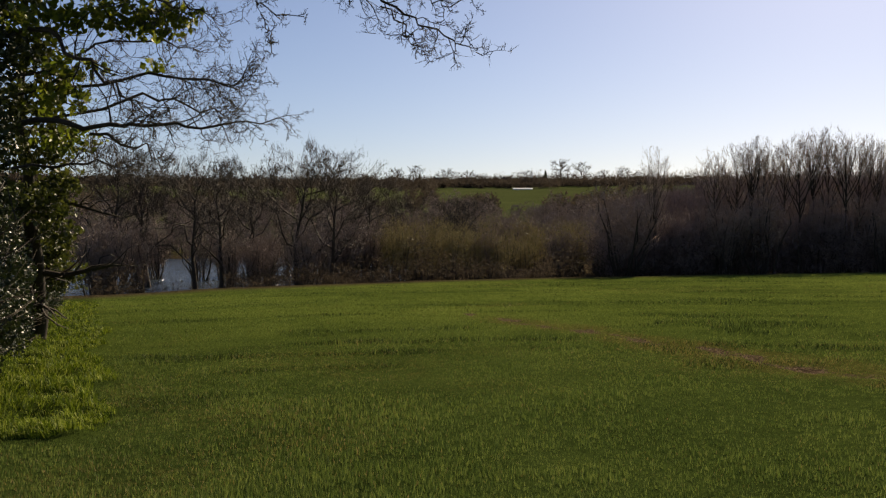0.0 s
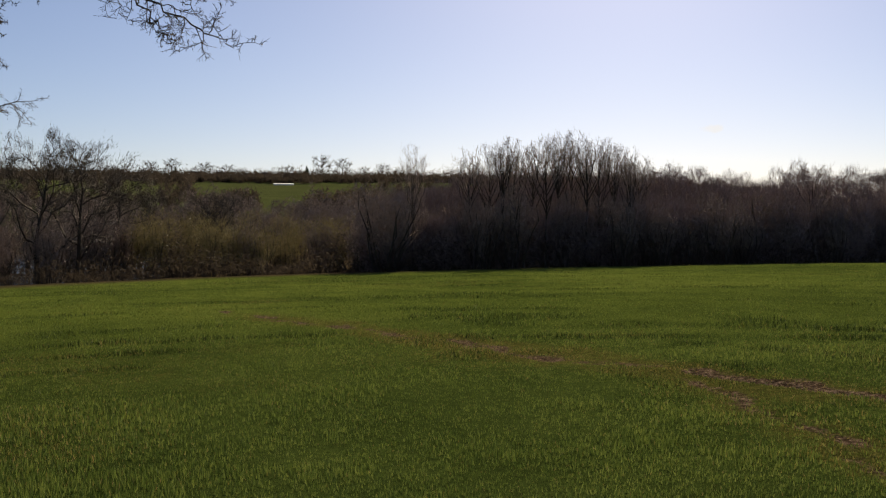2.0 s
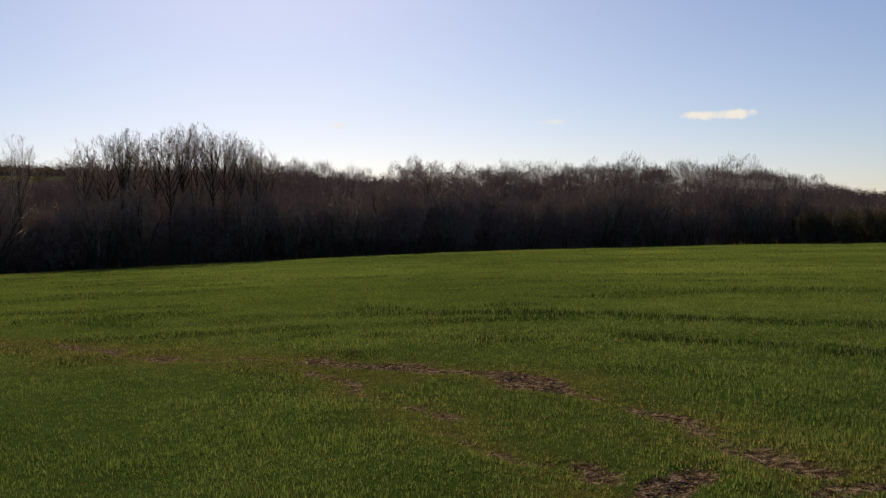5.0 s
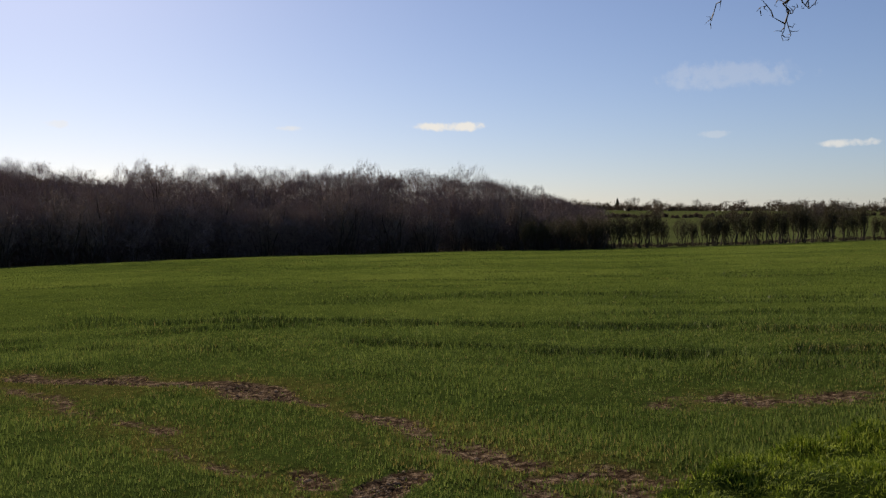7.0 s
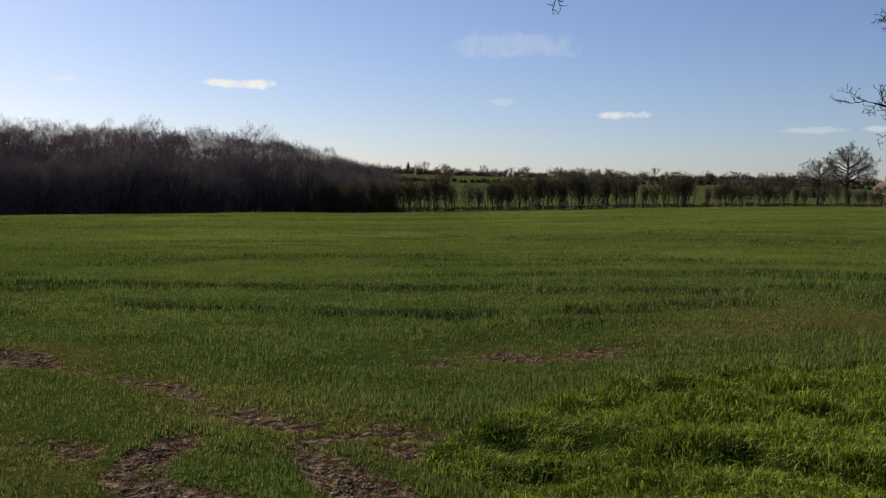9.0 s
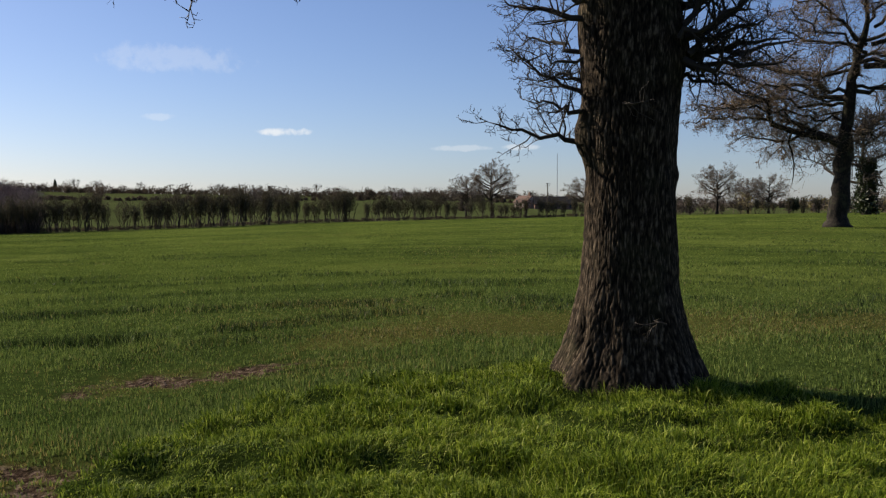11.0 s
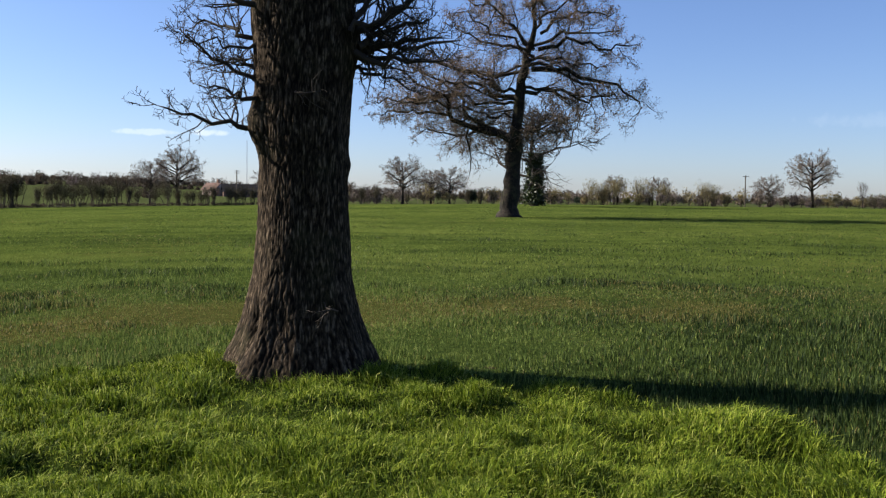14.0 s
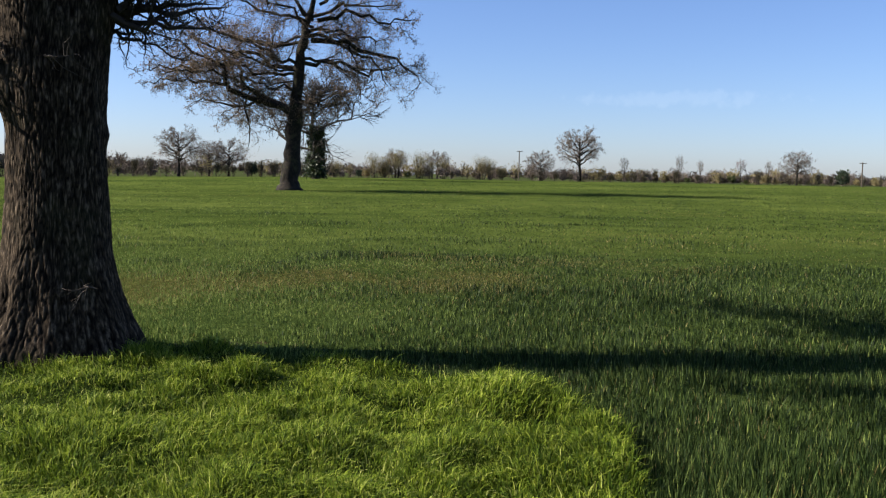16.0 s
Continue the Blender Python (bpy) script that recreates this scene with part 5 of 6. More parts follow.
def make_boundaries():
    # gappy hedge along the far side of the crop
    az = -56.5
    while az > -95:
        r = float(field_edge(az)) + 3
        h = np.interp(az, [-95, -88, -80, -70, -60, -56], [3.5, 4.3, 5.0, 5.5, 5.0, 4.8]) * (0.7 + 0.5 * RNG.random())
        plant(HEDGE, int(RNG.integers(0, 9)), "hedge_shrub", "many-stemmed bare hedge shrub in a gappy field hedge", "shrub", "field hedge", az, r, h / 4.5, parts=SHRUB_PARTS)
        az -= (0.3 + 0.38 * RNG.random()) * (1.7 if RNG.random() < 0.12 else 1)
    # single trees standing over it: azimuth, distance, top elevation, shape
    for a, r, el, kinds, k, lab in ((-86.9, 190, 2.75, OAKS, 0, "pale bare ash tree rising over the hedge"), (-85.4, 195, 1.9, OAKS, 1, "pale bare ash tree rising over the hedge"),
                                    (-92.4, 215, 1.8, OAKS, 2, "small bare tree in the hedge"), (-73.6, 200, 1.35, OAKS, 1, "flat-topped bare tree behind the hedge"),
                                    (-72.4, 200, 1.3, OAKS, 2, "flat-topped bare tree behind the hedge"), (-82.5, 190, 1.3, ASH, 1, "thin bare hedge tree"), (-81.3, 190, 1.2, ASH, 2, "thin bare hedge tree"),
                                    (-99.9, 215, 2.5, OAKS, 0, "broad bare oak standing in the far hedge"), (-101.6, 225, 1.7, OAKS, 1, "bare reddish tree in the far hedge"),
                                    (-102.7, 225, 1.8, OAKS, 2, "bare reddish tree in the far hedge"), (-112.4, 260, 1.45, OAKS, 0, "round-headed bare oak beyond the crop"),
                                    (-114.9, 265, 1.4, OAKS, 1, "bare oak beyond the crop"), (-121.0, 245, 1.45, OAKS, 2, "spreading bare oak on the far boundary"),
                                    (-123.3, 240, 2.85, OAKS, 0, "large round-headed bare oak on the far boundary"), (-125.9, 240, 1.35, SLIM, 0, "thin upright bare tree"),
                                    (-129.0, 240, 1.5, SLIM, 1, "thin upright bare tree"), (-130.2, 240, 1.2, SLIM, 2, "thin upright bare tree"), (-132.4, 240, 1.3, ASH, 0, "slim bare tree in the far hedge"),
                                    (-135.4, 235, 1.65, OAKS, 1, "pale round-headed bare tree"), (-133.9, 235, 1.2, SLIM, 1, "thin upright bare tree")):
        z = float(spot(a, r).z)
        base = 12.0 if kinds is OAKS else 14.0 if kinds is ASH else 10.0
        plant(kinds, k, "tree", lab, "tree", "boundary trees", a, r, (1.6 + r * math.tan(radians(el)) - z) / base)
    # low hedge and bushes on the far boundary
    az = -95.0
    while az > -141:
        r = float(field_edge(az)) + 4 + 4 * RNG.random()
        tall = np.interp(az, [-141, -134, -128, -126, -120, -116, -109, -105, -103, -99, -95], [1.6, 3.0, 3.2, 2.0, 3.0, 2.6, 3.2, 3.6, 3.8, 4.2, 3.4])
        s = 1.1 * tall * (0.45 + 0.75 * RNG.random())
        if RNG.random() < 0.05:
            plant(BUSH, int(RNG.integers(0, 2)), "bush", "dense dark green bush in the far hedge", "bush", "far hedge", az, r, s / 4.0)
        elif -115.5 < az < -108.3 or -119 < az < -117.2:
            plant(WILLOW, int(RNG.integers(0, 9)), "shrub", "yellow-green budding shrub in the far hedge", "shrub", "far hedge", az, r + 6, 2.1 * s / 7.0, parts=SHRUB_PARTS)
        else:
            plant(HEDGE, int(RNG.integers(0, 9)), "hedge_shrub", "bare brown hedge shrub on the far boundary", "shrub", "far hedge", az, r, s / 4.5, parts=SHRUB_PARTS)
        az -= 0.5 + 0.5 * RNG.random()
    plant(BUSH, 1, "bush", "dense dark green bush in the far hedge", "bush", "far hedge", -137.8, 232, 1.0)
    plant(BUSH, 1, "bush", "dense dark green bush in the far hedge", "bush", "far hedge", -104.0, 222, 0.9)


make_boundaries()


def make_hill():
    for a, h in ((-6.1, 1.1), (-62.0, 0.9), (1.4, 0.9), (-5.7, 0.7)):
        plant([FIR], 0, "fir_tree", "dark conical evergreen on the skyline", "tree", "hillside trees", a, 698, h)
    for i, (a, h) in enumerate(((-7.0, 1.6), (-8.2, 1.45), (-9.5, 0.9), (-10.6, 1.1), (1.6, 1.3), (2.7, 1.1), (-0.3, 1.05), (-1.6, 0.95), (-5.0, 0.95), (-63.0, 0.8), (-64.2, 0.75), (4.0, 0.9), (-26.6, 1.0), (-30.0, 0.95), (-28.2, 0.8),
                                (-66.5, 0.7), (-69.0, 0.7), (-71.0, 0.7), (-76.5, 0.7), (-4.0, 0.6))):
        plant(FAR_OAKS, i, "tree", "distant bare tree on the hillside hedgerow", "tree", "hillside trees", a, 698, h * 0.95)


make_hill()
# ---- the hedge and overhanging tree at the field's side ----
def ray_point(az, el, r):
    h = heading(az)
    return np.array([h.x * r, h.y * r, 1.6 + math.tan(radians(el)) * r])


def make_side_tree():
    rng = np.random.default_rng(77)
    foot = np.array([-10.0, 18.6, 0.0])
    foot[2] = float(ground_z(foot[0], foot[1]))
    root = thing("oak_tree", "old oak in the side hedge with long bare overhanging boughs", "tree", at=Matrix.Translation(Vector(foot)))
    trunk = stem(rng, (0, 0, -0.2), (0.5, -0.3, 9.5), 9, 0.08, 0.5, 0.16)
    part("trunk", mesh_np("trunk", *tubes(*trunk, 12), OAK_BARK, True), root)
    # boughs, by azimuth, elevation and distance from the path
    boughs = ((15.5, 0.085, ((24.2, 6.0), (21.3, 6.2), (19.5, 5.8), (17.4, 6.0), (14.3, 5.9), (11.5, 6.1), (8.7, 6.6))),
              (15.0, 0.075, ((24.2, 12.5), (21.9, 10.9), (20.3, 9.5), (18.6, 8.4), (17.4, 7.1), (15.9, 6.3))),
              (15.0, 0.045, ((18.6, 8.4), (16.7, 8.6), (14.3, 8.6), (11.9, 8.3), (10.7, 9.2))),
              (15.5, 0.045, ((17.8, 6.2), (16.9, 7.3), (15.1, 7.4), (12.7, 6.8), (11.5, 7.0))),
              (14.5, 0.06, ((25.0, 13.5), (22.2, 13.0), (19.3, 12.6), (16.3, 13.0), (14.3, 12.7), (12.5, 11.8))),
              (14.0, 0.03, ((13.0, 15.5), (11.4, 14.3), (10.8, 13.4), (10.1, 12.3), (7.6, 12.0))),
              (14.0, 0.016, ((10.1, 12.3), (10.0, 11.0), (9.7, 9.7))),
              (12.5, 0.04, ((9.0, 15.6), (6.2, 14.4), (4.8, 13.6), (2.8, 12.9), (0.8, 11.8), (-1.0, 10.8), (-2.0, 10.4))),
              (12.5, 0.02, ((3.2, 13.0), (2.1, 11.4), (1.5, 10.6), (0.5, 10.1))),
              (12.5, 0.022, ((5.0, 14.9), (2.8, 14.1), (0.8, 13.4), (-0.5, 12.9), (-1.8, 13.4))),
              (15.5, 0.04, ((19.5, 5.8), (17.8, 4.8), (15.9, 4.4), (15.6, 3.4))),
              (16.5, 0.05, ((25.0, 9.0), (22.0, 8.6), (19.0, 10.4), (16.0, 10.6), (13.6, 10.4))),
              (16.5, 0.05, ((24.5, 4.0), (21.5, 3.6), (19.0, 4.2), (17.0, 3.0))))
    for r, thick, line in boughs:
        c = np.array([ray_point(a, e, r) for a, e in line]) - foot
        if thick > 0.04:
            c[0] = np.array([0.2, -0.2, max(2.5, min(9, c[0, 2]))])
        m = len(c) * 3
        t = np.linspace(0, len(c) - 1, m)
        p = np.stack([np.interp(t, range(len(c)), c[:, k]) for k in range(3)], -1) + rng.normal(size=(m, 3)) * 0.045
        P, R = p[None], np.linspace(thick * 0.62, 0.006, m)[None]
        L = np.linalg.norm(np.diff(p, axis=0), axis=1).sum()
        lo = 0.4 if thick > 0.04 else 0.05
        big = thick > 0.03
        P2, R2 = sprout(rng, P, R, 25 if big else 15, (lo, 1), min(0.22, 1.0 / L), 55, 6, 0.36, 0.04, 0.5, least=0.007)
        P3, R3 = sprout(rng, P2, R2, 9 if big else 7, (0.12, 1), 0.38, 55, 4, 0.36, 0.02, 0.6, least=0.005)
        P4, R4 = sprout(rng, P3, R3, 5 if big else 4, (0.2, 1), 0.5, 55, 2, 0.36, 0.05, 0.7, least=0.0036)
        part("bough", mesh_np("bough", *gather([tubes(P, R, 7), tubes(P2, R2, 4), tubes(P3, R3, 3), tubes(P4, R4, 3)]), TWIG), root)
    # higher boughs over the headland, unseen, added to shade the near ground
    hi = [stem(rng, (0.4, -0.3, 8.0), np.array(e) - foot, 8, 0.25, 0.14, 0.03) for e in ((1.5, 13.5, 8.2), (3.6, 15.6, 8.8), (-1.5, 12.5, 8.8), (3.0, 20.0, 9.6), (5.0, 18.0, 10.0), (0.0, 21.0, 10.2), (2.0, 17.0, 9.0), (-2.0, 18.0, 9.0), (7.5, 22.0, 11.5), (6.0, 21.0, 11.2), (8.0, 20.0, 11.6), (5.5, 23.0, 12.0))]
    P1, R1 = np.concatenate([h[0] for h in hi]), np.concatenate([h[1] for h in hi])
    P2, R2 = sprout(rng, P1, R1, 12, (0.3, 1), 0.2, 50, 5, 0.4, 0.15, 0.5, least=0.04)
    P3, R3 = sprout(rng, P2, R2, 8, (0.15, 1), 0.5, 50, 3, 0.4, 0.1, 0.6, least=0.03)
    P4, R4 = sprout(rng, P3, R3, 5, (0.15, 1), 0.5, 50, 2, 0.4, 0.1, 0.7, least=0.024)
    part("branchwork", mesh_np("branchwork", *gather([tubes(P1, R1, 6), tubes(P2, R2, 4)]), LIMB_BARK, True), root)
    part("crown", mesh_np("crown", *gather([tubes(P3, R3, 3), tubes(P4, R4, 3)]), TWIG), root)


make_side_tree()


def leaf_lumps(rng, lumps, count, size):
    """Leaves in uneven lumps: (azimuth, elevation, distance, half width, half height)."""
    C = []
    w = np.array([l[3] * l[3] * l[4] for l in lumps]) ** 0.67
    for (az, el, r, a, b), n in zip(lumps, (w / w.sum() * count).astype(int)):
        u = unit(rng.normal(size=(n, 3))) * (0.45 + 0.6 * rng.random((n, 1)) ** 0.6)
        u *= 0.8 + 0.3 * np.sin(u[:, :1] * 7 + az) * np.cos(u[:, 2:] * 6 + el)
        C.append(ray_point(az, el, r) + u * np.array([a, a, b]))
    return leaf_quads(rng, np.concatenate(C), size)


def make_side_foliage():
    rng = np.random.default_rng(78)
    foot = Vector(ray_point(26.6, 0, 16.5))
    foot.z = float(ground_z(foot.x, foot.y))
    back = Matrix.Translation(-foot)

    def under(name, data, parent, label=""):
        me = mesh_np(name, *data)
        me.transform(back)
        return part(name, me, parent, label)

    root = thing("ivy_tree", "ivy-smothered tree with dark glossy leaves in the side hedge", "tree", at=Matrix.Translation(foot))
    under("trunk", (*tubes(*stem(rng, tuple(foot - Vector((0, 0, 0.2))), tuple(foot + Vector((0.2, 0, 7.5))), 8, 0.1, 0.28, 0.08), 9), LIMB_BARK), root)
    ivy = [(26.3, e, 16.0, 0.75 + 0.18 * math.sin(e * 1.7), 0.9) for e in (-4, -1, 2, 5, 8, 11, 14)] + [(24.6, 2.0, 17, 0.5, 0.6), (24.3, 9.5, 16, 0.6, 0.5), (24.2, 13.3, 15.5, 0.8, 0.5), (24.3, 5.5, 17, 0.45, 0.6)]
    under("foliage", (*leaf_lumps(rng, ivy, 15000, 0.085), IVY), root, "dark glossy ivy leaves")
    foot2 = Vector(ray_point(22.6, 0, 24.0))
    foot2.z = float(ground_z(foot2.x, foot2.y))
    back = Matrix.Translation(-foot2)
    root = thing("maple_tree", "hedge tree breaking into yellow-green spring leaf", "tree", at=Matrix.Translation(foot2))
    P, R = stem(rng, tuple(foot2 - Vector((0, 0, 0.2))), tuple(ray_point(22.8, 11.0, 19.0)), 9, 0.12, 0.2, 0.05)
    P2, R2 = sprout(rng, P, R, 16, (0.15, 1), 0.3, 60, 5, 0.35, 0.1, 0.5, least=0.012)
    P3, R3 = sprout(rng, P2, R2, 8, (0.2, 1), 0.45, 50, 4, 0.35, 0.1, 0.6, least=0.007)
    under("trunk", (*gather([tubes(P, R, 8), tubes(P2, R2, 4)]), LIMB_BARK), root)
    under("crown", (*tubes(P3, R3, 3), TWIG), root)
    olive = [(22.6, 9.8, 17, 0.55, 0.4), (22.8, 7.0, 18, 0.7, 0.45), (21.5, 8.2, 17, 0.35, 0.25), (22.4, 4.4, 19, 0.75, 0.45), (21.2, 5.6, 18.5, 0.4, 0.25), (22.2, 1.6, 21, 0.8, 0.5), (21.2, 2.8, 20, 0.45, 0.3),
             (22.4, -0.8, 23, 0.8, 0.5), (21.4, 0.2, 22, 0.5, 0.35), (21.4, -2.2, 26, 0.7, 0.5), (23.4, 12.0, 17, 0.7, 0.4)]
    under("foliage", (*leaf_lumps(rng, olive, 8500, 0.095), HEDGE_LEAF), root, "olive half-open leaves")
    fresh = [(19.6, 11.6, 15, 0.75, 0.22), (17.6, 11.9, 15, 0.8, 0.2), (16.0, 11.2, 15, 0.6, 0.22), (15.0, 12.1, 15, 0.5, 0.16), (16.2, 9.2, 15, 0.25, 0.14), (20.6, 9.0, 16, 0.7, 0.25),
             (21.0, 7.2, 16, 0.6, 0.3), (20.8, 5.0, 17, 0.6, 0.25), (21.8, 11.2, 15.5, 0.8, 0.25), (20.4, 13.2, 15, 0.8, 0.2)]
    under("spring_foliage", (*leaf_lumps(rng, fresh, 1700, 0.11), SPRING), root, "fresh yellow-green leaf sprays catching the sun")
    # clipped hedge face of small glossy leaves
    a, b = Vector((-5.0, 9.6, 0)), Vector((-17.2, 43.0, 0))
    n = 46000
    t = rng.random(n) ** 1.5
    d = (b - a).normalized()
    side = np.array([d.y, -d.x, 0])
    base = np.array(a) + np.outer(t, np.array(b - a))
    top = (2.7 + 0.5 * value_noise(t * 40, t * 0, 1.0, 6)) * (1 - 0.15 * t)
    hgt = rng.random(n) ** 0.9 * top
    belly = 0.35 * np.sin(np.clip(hgt / top, 0, 1) * 3.0 + 0.15)
    lump = (value_noise(t * 38 * 2.2, hgt * 2.2, 1.0, 7) - 0.5) * 0.7
    off = belly + lump - 0.35 * rng.random(n) ** 2 - np.where(hgt > 0.9 * top, 0.7 * rng.random(n), 0)
    C = base + side[None] * off[:, None]
    C[:, 2] = ground_z(C[:, 0], C[:, 1]) + hgt
    org = Vector(tuple(base[0]))
    hedge = thing("side_hedge", "overgrown field hedge of small dark glossy leaves beside a grass strip", "hedge")
    part("foliage", mesh_np("foliage", *leaf_quads(rng, C, 0.062), IVY), hedge, "small glossy leaves")
    # stems inside
    m = 420
    t = rng.random(m)
    s = np.array(a) + np.outer(t, np.array(b - a)) - side[None] * 0.3 * rng.random((m, 1))
    s[:, 2] = ground_z(s[:, 0], s[:, 1]) - 0.1
    e = s + rng.normal(size=(m, 3)) * np.array([0.3, 0.3, 0.3]) + np.array([0, 0, 2.4])
    P = np.stack([s, (s + e) / 2 + rng.normal(size=(m, 3)) * 0.1, e], 1)
    P2, R2 = sprout(rng, P, np.full((m, 3), 0.02), 6, (0.1, 1), 0.35, 55, 3, 0.3, 0.1, 0.6)
    part("stool", mesh_np("stool", *gather([tubes(P, np.tile([0.022, 0.015, 0.0], (m, 1)), 4), tubes(P2, R2, 3)]), TWIG), hedge, "bare tangled stems")


make_side_foliage()


# ---- far buildings, poles ----
def make_house(name, label, az, r, length, depth, eaves, ridge, turn, wall, roof, sink=0.0, group=""):
    root = thing(name, label, "house", group, Matrix.Translation(spot(az, r, -sink)) @ Matrix.Rotation(radians(az + turn), 4, "Z"))
    L, D = length / 2, depth / 2
    bm = bmesh.new()
    v = [bm.verts.new(c) for c in ((-L, -D, 0), (L, -D, 0), (L, D, 0), (-L, D, 0), (-L, -D, eaves), (L, -D, eaves), (L, D, eaves), (-L, D, eaves), (-L, 0, ridge), (L, 0, ridge))]
    for f in ((0, 1, 5, 4), (2, 3, 7, 6), (1, 2, 6, 9, 5), (3, 0, 4, 8, 7), (3, 2, 1, 0)):
        bm.faces.new([v[i] for i in f])
    part("wall", bm_mesh("wall", bm, wall), root)
    bm = bmesh.new()
    o, t = 0.35, 0.18
    for s in (-1, 1):
        p = [(-L - o, s * (D + o), eaves - o * 0.6), (L + o, s * (D + o), eaves - o * 0.6), (L + o, 0, ridge + 0.03), (-L - o, 0, ridge + 0.03)]
        lo = [bm.verts.new(c) for c in p]
        hi = [bm.verts.new((c[0], c[1], c[2] + t)) for c in p]
        bm.faces.new(hi)
        bm.faces.new(lo[::-1])
        for i in range(4):
            j = (i + 1) % 4
            bm.faces.new((lo[i], lo[j], hi[j], hi[i]))
    bmesh.ops.recalc_face_normals(bm, faces=bm.faces)
    rf = part("roof", bm_mesh("roof", bm, roof), root)
    if eaves > 3.5:
        part("chimney", bm_mesh("chimney", box_bm(bmesh.new(), (L * 0.55, -0.4, ridge - 0.8), (L * 0.55 + 0.9, 0.4, ridge + 1.3), 0.04), BRICK), rf)
    k = max(2, int(length / 3.2))
    for i in range(k if eaves > 2 else 0):
        for fl in range(1 if eaves < 3.6 else 2):
            x = -L + length * (i + 0.5) / k
            z = 1.0 + fl * 2.5
            part("window", bm_mesh("window", box_bm(bmesh.new(), (x - 0.5, -D - 0.03, z), (x + 0.5, -D + 0.06, z + 1.1), 0.02), DARK_GLASS), root)


make_house("house", "pink-rendered farmhouse with a clay-red roof beyond the hedge", -88.9, 340, 7, 5, 3.8, 6.0, -52, WALL, ROOF, 1.7)
make_house("barn", "long dark-roofed barn beside the farmhouse", -90.6, 335, 14, 8, 2.4, 4.8, 5, BRICK, SLATE, 0.6)
for i, (a, ln) in enumerate(((0.2, 10), (-1.2, 9), (-2.9, 12), (-3.8, 9), (7.5, 10), (8.8, 9), (-5.2, 10))):
    make_house("house", "distant slate-roofed house among skyline trees", a, 690 + 3 * (i % 3), ln * 0.8, 7, 4.6, 7.8, 8 * (-1) ** i + 25 * (i % 2), BRICK, SLATE, 2.4 + 0.5 * (i % 3), "skyline houses")
make_house("shed", "low white-sheeted shed on the hillside field", -4.75, 618, 12, 6, 1.1, 1.4, 4, WHITE, WHITE, 0.5)
make_house("white_house", "small white house behind the far hedge", -112.8, 330, 8, 6, 3.0, 4.2, 10, WHITE, WHITE, 1.6)


def make_pole(name, label, category, az, r, height, radius, mat, arms=0):
    root = thing(name, label, category, "telegraph poles" if arms else "", Matrix.Translation(spot(az, r)) @ Matrix.Rotation(radians(az + 20), 4, "Z"))
    part("pole", mesh_np("pole", *tubes(np.array([[[0, 0, -0.4], [0, 0, height * 0.5], [0, 0, height]]]), np.array([[radius, radius * 0.85, radius * 0.7]]), 8, False), mat), root)
    for i in range(arms):
        z = height - 0.35 - 0.6 * i
        part("crossarm", bm_mesh("crossarm", box_bm(bmesh.new(), (-0.75, -radius - 0.08, z), (0.75, -radius + 0.03, z + 0.12), 0.01), mat), root)
        for x in (-0.6, 0.0, 0.6):
            part("insulator", mesh_np("insulator", *tubes(np.array([[[x, -radius, z + 0.1], [x, -radius, z + 0.2], [x, -radius, z + 0.3]]]), np.array([[0.05, 0.07, 0.03]]), 6, False), STEEL), root)
    return root


make_pole("telegraph_pole", "dark wooden telegraph pole with crossarms by the barn", "pole", -90.2, 300, 8.6, 0.22, POLE_WOOD, 2)
make_pole("telegraph_pole", "weathered wooden telegraph pole on the far boundary", "pole", -119.74, 232, 7.3, 0.16, POLE_WOOD, 1)
make_pole("telegraph_pole", "weathered wooden telegraph pole on the far boundary", "pole", -138.75, 228, 5.4, 0.17, POLE_WOOD, 1)
make_pole("radio_mast", "tall thin steel radio mast far beyond the barn", "mast", -90.77, 480, 25.0, 0.16, STEEL)
make_pole("post", "short dark wooden post standing in the crop", "post", -108.22, 150, 0.75, 0.16, POLE_WOOD)


# ---- crop, grass, dry stalks, clods ----
def blades(rng, x, y, height, width, lean, bend):
    """Curved, pointed blades: three triangles each."""
    n = len(x)
    z = ground_z(x, y) - 0.02
    a = rng.random(n) * 6.283
    face = rng.random(n) * 6.283
    b = np.stack([x, y, z], -1)
    dirn = np.stack([np.cos(a), np.sin(a), np.zeros(n)], -1) * (rng.random(n) * bend)[:, None] + np.array(lean)[None] * (0.5 + rng.random((n, 1)))
    w = np.stack([np.cos(face), np.sin(face), np.zeros(n)], -1) * (width * (0.6 + 0.7 * rng.random(n)))[:, None] * 0.5
    h = height[:, None]
    mid = b + dirn * h * 0.35 + np.array([0, 0, 1]) * h * 0.62
    tip = b + dirn * h * 1.1 + np.array([0, 0, 1]) * h * (1.0 - 0.25 * np.linalg.norm(dirn, axis=1, keepdims=True))
    V = np.stack([b - w, b + w, mid + w * 0.8, mid - w * 0.8, tip], 1).reshape(-1, 3)
    k = np.arange(n)[:, None] * 5
    return V, k + np.array([0, 1, 2, 3]), k + np.array([3, 2, 4])


def scatter(rng, n, a0, a1, r0, r1):
    az = np.radians(a0 + (a1 - a0) * rng.random(n))
    r = r0 * (r1 / r0) ** rng.random(n)
    return -np.sin(az) * r, np.cos(az) * r, r


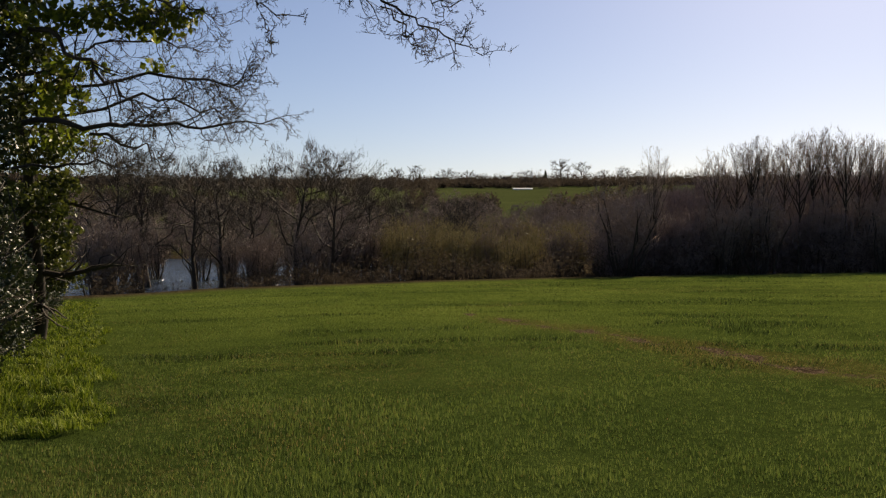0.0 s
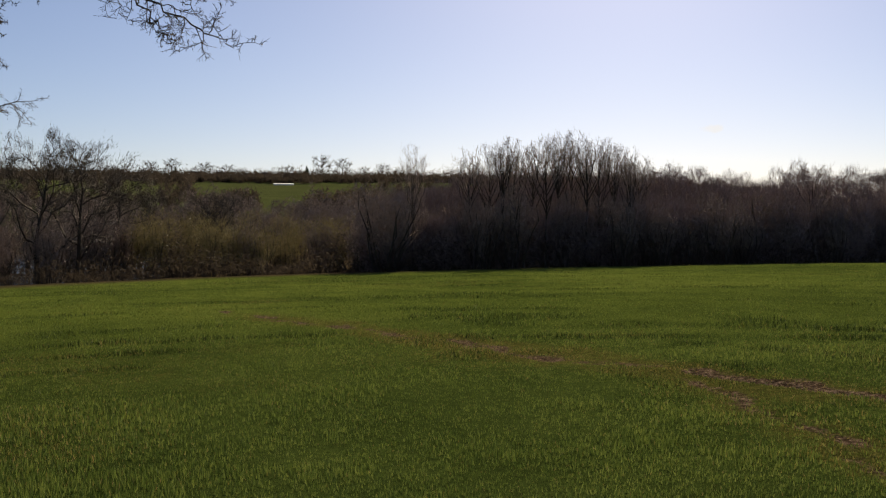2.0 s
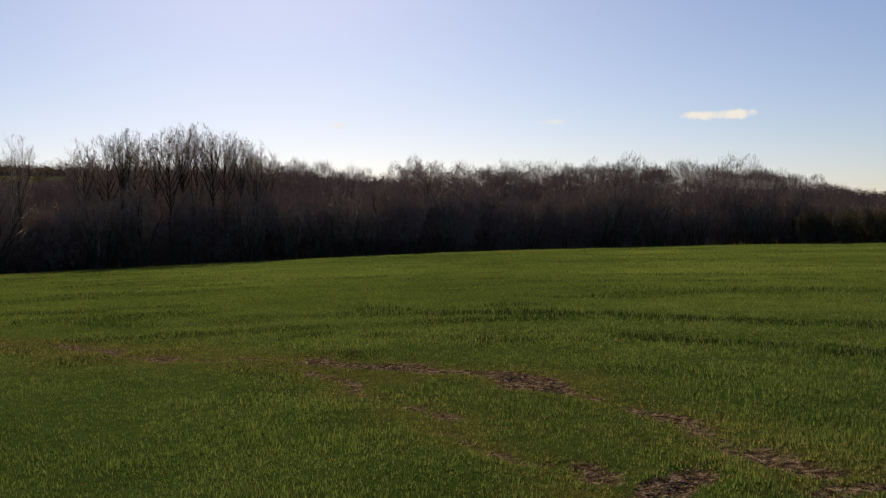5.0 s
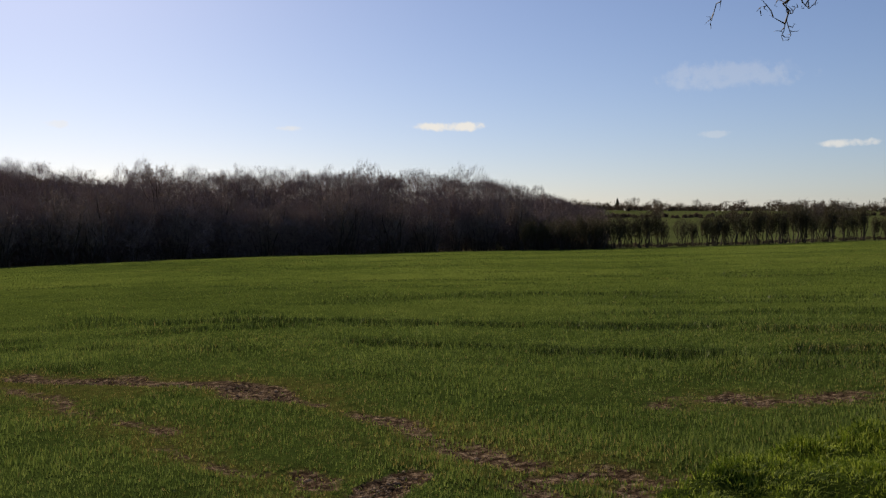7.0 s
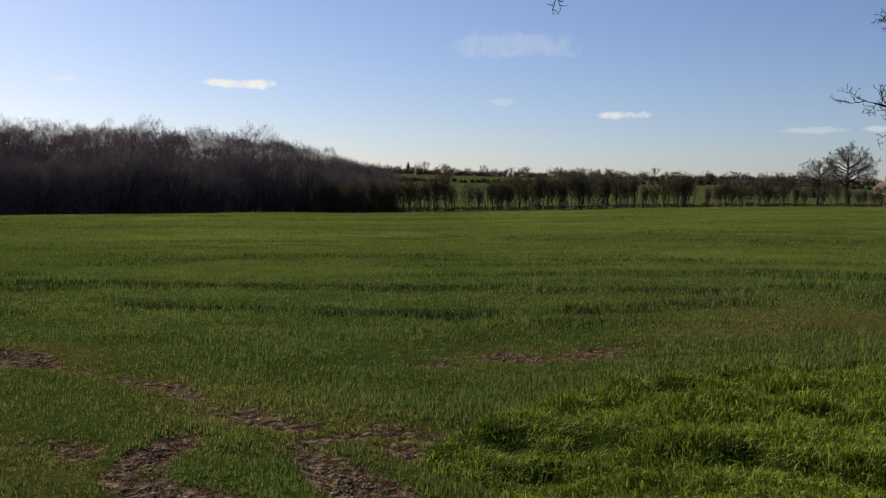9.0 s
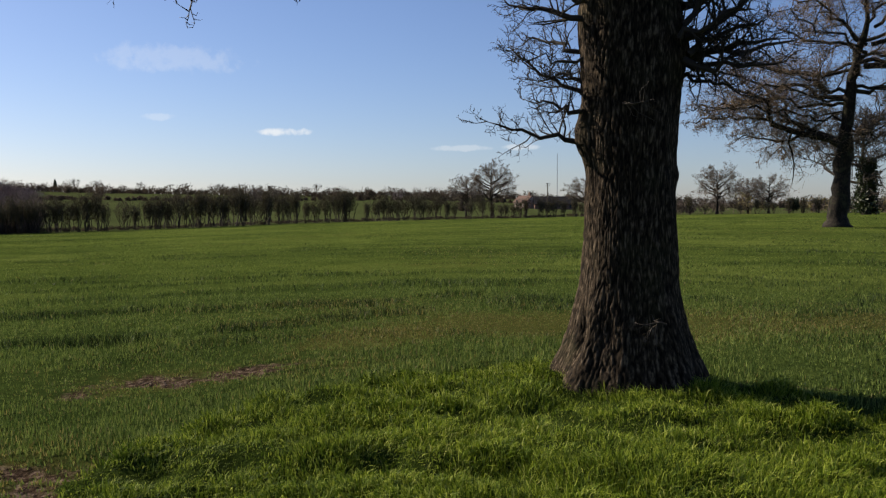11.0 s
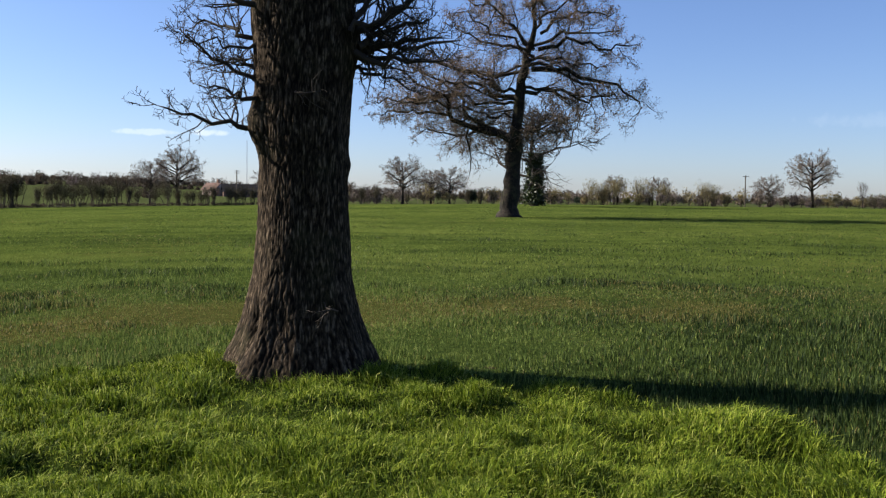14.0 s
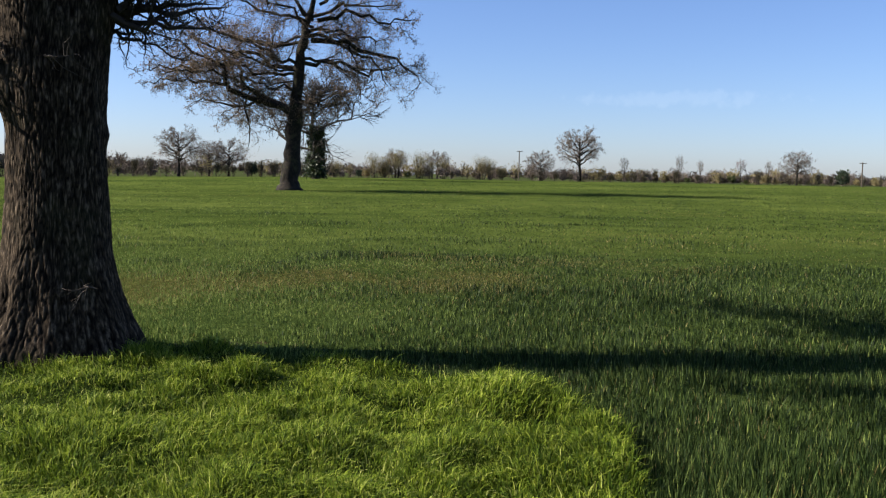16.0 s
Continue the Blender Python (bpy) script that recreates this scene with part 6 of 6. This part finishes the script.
def spikes(rng, x, y, height, width, lean, bend):
    """Plain pointed blades: one triangle each, for what is further off."""
    n = len(x)
    z = ground_z(x, y) - 0.02
    a, face = rng.random(n) * 6.283, rng.random(n) * 6.283
    b = np.stack([x, y, z], -1)
    d = np.stack([np.cos(a), np.sin(a), np.zeros(n)], -1) * (rng.random(n) * bend)[:, None] + np.array([0, 0, 1.0])
    d[:, :2] += lean
    w = np.stack([np.cos(face), np.sin(face), np.zeros(n)], -1) * (width * (0.6 + 0.7 * rng.random(n)))[:, None] * 0.5
    V = np.stack([b - w, b + w, b + d * height[:, None]], 1).reshape(-1, 3)
    return V, np.zeros((0, 4), int), np.arange(3 * n).reshape(-1, 3)


def make_crop():
    rng = np.random.default_rng(101)
    x, y, r = scatter(rng, 115000, -143, 27, 4.0, 20)
    xn, yn, rn = scatter(rng, 7000, -180, 180, 1.2, 4.2)
    x, y = np.concatenate([x, xn]), np.concatenate([y, yn])
    x, y, lean = tufted(rng, x, y, 5, 0.06, 0.34)
    x2, y2, r2 = scatter(rng, 380000, -143, 27, 12, 140)
    x, y, lean = np.concatenate([x, x2]), np.concatenate([y, y2]), np.concatenate([lean, rng.normal(size=(len(x2), 2)) * 0.3])
    r = np.hypot(x, y)
    c = covers(x, y)
    keep = (rng.random(len(x)) > np.clip(c["bare"] * 1.5 - 0.2, 0, 0.93)) & (c["lush"] < 0.5) & (r < field_edge(az_of(x, y)) - 2)
    x, y, r, lean = x[keep], y[keep], r[keep], lean[keep]
    c = {k: v[keep] for k, v in c.items()}
    az = az_of(x, y)
    patch = value_noise(x, y, 0.35, 31)
    tall = 0.088 * (0.72 + 0.4 * patch) * (0.75 + 0.5 * value_noise(x, y, 1.5, 32))
    tall *= np.interp(az, [-143, -118, -100, -60, 0], [1.0, 0.95, 0.85, 0.8, 0.8]) * (1 - 0.3 * np.clip(c["dry"], 0, 1)) * (1 - 0.6 * np.clip(c["bare"] * 1.5, 0, 1))
    tall *= 1 + 0.6 * c["deep"]
    tall *= 0.85 + 0.3 * smooth(value_noise(x, y, 0.5, 36) * 0.6 + value_noise(x, y, 1.4, 37) * 0.4, 0.44, 0.6)
    tall *= 0.75 + 0.5 * rng.random(len(x))
    tall *= np.interp(r, [0, 9, 16, 40, 170], [1, 1, 0.95, 0.85, 0.85])
    width = 0.0085 + 0.0005 * r
    dry = rng.random(len(x)) < np.clip(c["dry"] * 0.6 + 0.04, 0, 0.6)
    # dark-coloured blades stand for crown shade past azimuth -96 and shade in tall lines
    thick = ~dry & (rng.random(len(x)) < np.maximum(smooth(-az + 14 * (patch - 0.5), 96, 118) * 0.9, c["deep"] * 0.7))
    for pick, name, mat, label in ((~dry & ~thick, "crop", CROP, "dense young green cereal crop blades"), (thick, "thick_crop", CROP_SHADED, "thick dark green cereal crop blades, darkened further for shade")):
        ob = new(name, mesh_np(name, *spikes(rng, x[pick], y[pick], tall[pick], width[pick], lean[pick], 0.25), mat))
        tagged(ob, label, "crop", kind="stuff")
    ob = new("dry_crop", mesh_np("dry_crop", *spikes(rng, x[dry], y[dry], tall[dry] * 0.8, width[dry], lean[dry] * 1.4, 0.5), STRAW))
    tagged(ob, "sparse yellowing crop blades along the wheel tracks", "crop", kind="stuff")


def tufted(rng, x, y, per, spread, out):
    """Blades in tufts: several about each place, leaning outwards. Returns places and leans."""
    n = len(x)
    a = rng.random((n, per)) * 6.283
    q = rng.random((n, per)) ** 0.7
    X, Y = x[:, None] + np.cos(a) * q * spread, y[:, None] + np.sin(a) * q * spread
    lean = np.stack([np.cos(a) * q, np.sin(a) * q], -1) * out
    return X.ravel(), Y.ravel(), lean.reshape(-1, 2)


def make_grass():
    rng = np.random.default_rng(102)
    x, y, r = scatter(rng, 52000, -128, -58, 4.0, 11.5)
    k = covers(x, y)["lush"] > 0.5
    x2, y2, r2 = scatter(rng, 26000, 12, 32, 5, 50)
    k2 = covers(x2, y2)["lush"] > 0.5
    x, y = np.concatenate([x[k], x2[k2]]), np.concatenate([y[k], y2[k2]])
    size = (0.55 + 0.6 * rng.random(len(x))) * (0.7 + 0.75 * value_noise(x, y, 3.4, 22))
    size *= np.interp(az_of(x, y), [-85, -72, -20, 0], [1.0, 0.75, 0.8, 1.15])
    lx, ly = value_noise(x, y, 1.6, 41) - 0.62, value_noise(x, y, 1.6, 42) - 0.5
    per = 9
    X, Y, lean = tufted(rng, x, y, per, 0.055, 0.62)
    size, lx, ly = np.repeat(size, per), np.repeat(lx, per), np.repeat(ly, per)
    r = np.hypot(X, Y)
    tall = 0.1 * size * (0.5 + 0.8 * rng.random(len(X)))
    width = 0.0042 + 0.0004 * r
    V, q, t = blades(rng, X, Y, tall, width, (0, 0, 0), 0.95)
    push = np.stack([lean[:, 0] + lx * 0.75, lean[:, 1] + ly * 0.75, np.zeros(len(X))], -1)
    push[:, 2] = -0.38 * np.hypot(push[:, 0], push[:, 1])
    V = V.reshape(-1, 5, 3)
    V[:, 2:4] += (push * (tall * 0.3)[:, None])[:, None]
    V[:, 4] += push * (tall * 0.95)[:, None]
    V[:, :, 2] += (mound(X, Y) * (r < 30) + 0.05 * (value_noise(X, Y, 3.4, 22) - 0.5))[:, None]
    a = az_of(X, Y)
    deep = (a > -84) & (a < -40) & (rng.random(len(X)) < smooth(a, -84, -76))
    for pick, name, mat, label in ((~deep, "grass", LUSH, "lush uncut bright green grass in wind-leant tussocks"), (deep, "rough_grass", ROUGH, "rough darker green grass at the edge of the crop")):
        n = int(pick.sum())
        ob = new(name, mesh_np(name, V[pick].reshape(-1, 3), q[:n], t[:n], mat))
        tagged(ob, label, "grass", kind="stuff")


def make_clods():
    rng = np.random.default_rng(103)
    x, y, r = scatter(rng, 260000, -80, -5, 4.0, 24)
    b = covers(x, y)["bare"]
    k = rng.random(len(x)) < np.clip(b - 0.22, 0, 1) * 0.5
    x, y, r = x[k][:12000], y[k][:12000], r[k][:12000]
    n = len(x)
    z = ground_z(x, y) - 0.045
    s = 0.004 + 0.017 * rng.random(n) ** 3 + 0.0005 * r
    oct_ = np.array([[1, 0, 0], [0, 1, 0], [-1, 0, 0], [0, -1, 0], [0, 0, 0.55], [0, 0, -0.4]])
    V = np.stack([x, y, z], -1)[:, None] + oct_[None] * s[:, None, None] * (0.35 + 1.2 * rng.random((n, 6, 1)))
    f = np.array([[0, 1, 4], [1, 2, 4], [2, 3, 4], [3, 0, 4], [1, 0, 5], [2, 1, 5], [3, 2, 5], [0, 3, 5]])
    ob = new("clods", mesh_np("clods", V.reshape(-1, 3), None, (np.arange(n)[:, None, None] * 6 + f[None]).reshape(-1, 3), SOIL_CLOD))
    tagged(ob, "small dry clods and stones on the trodden soil", "soil", kind="stuff")


make_crop()
make_grass()
make_clods()
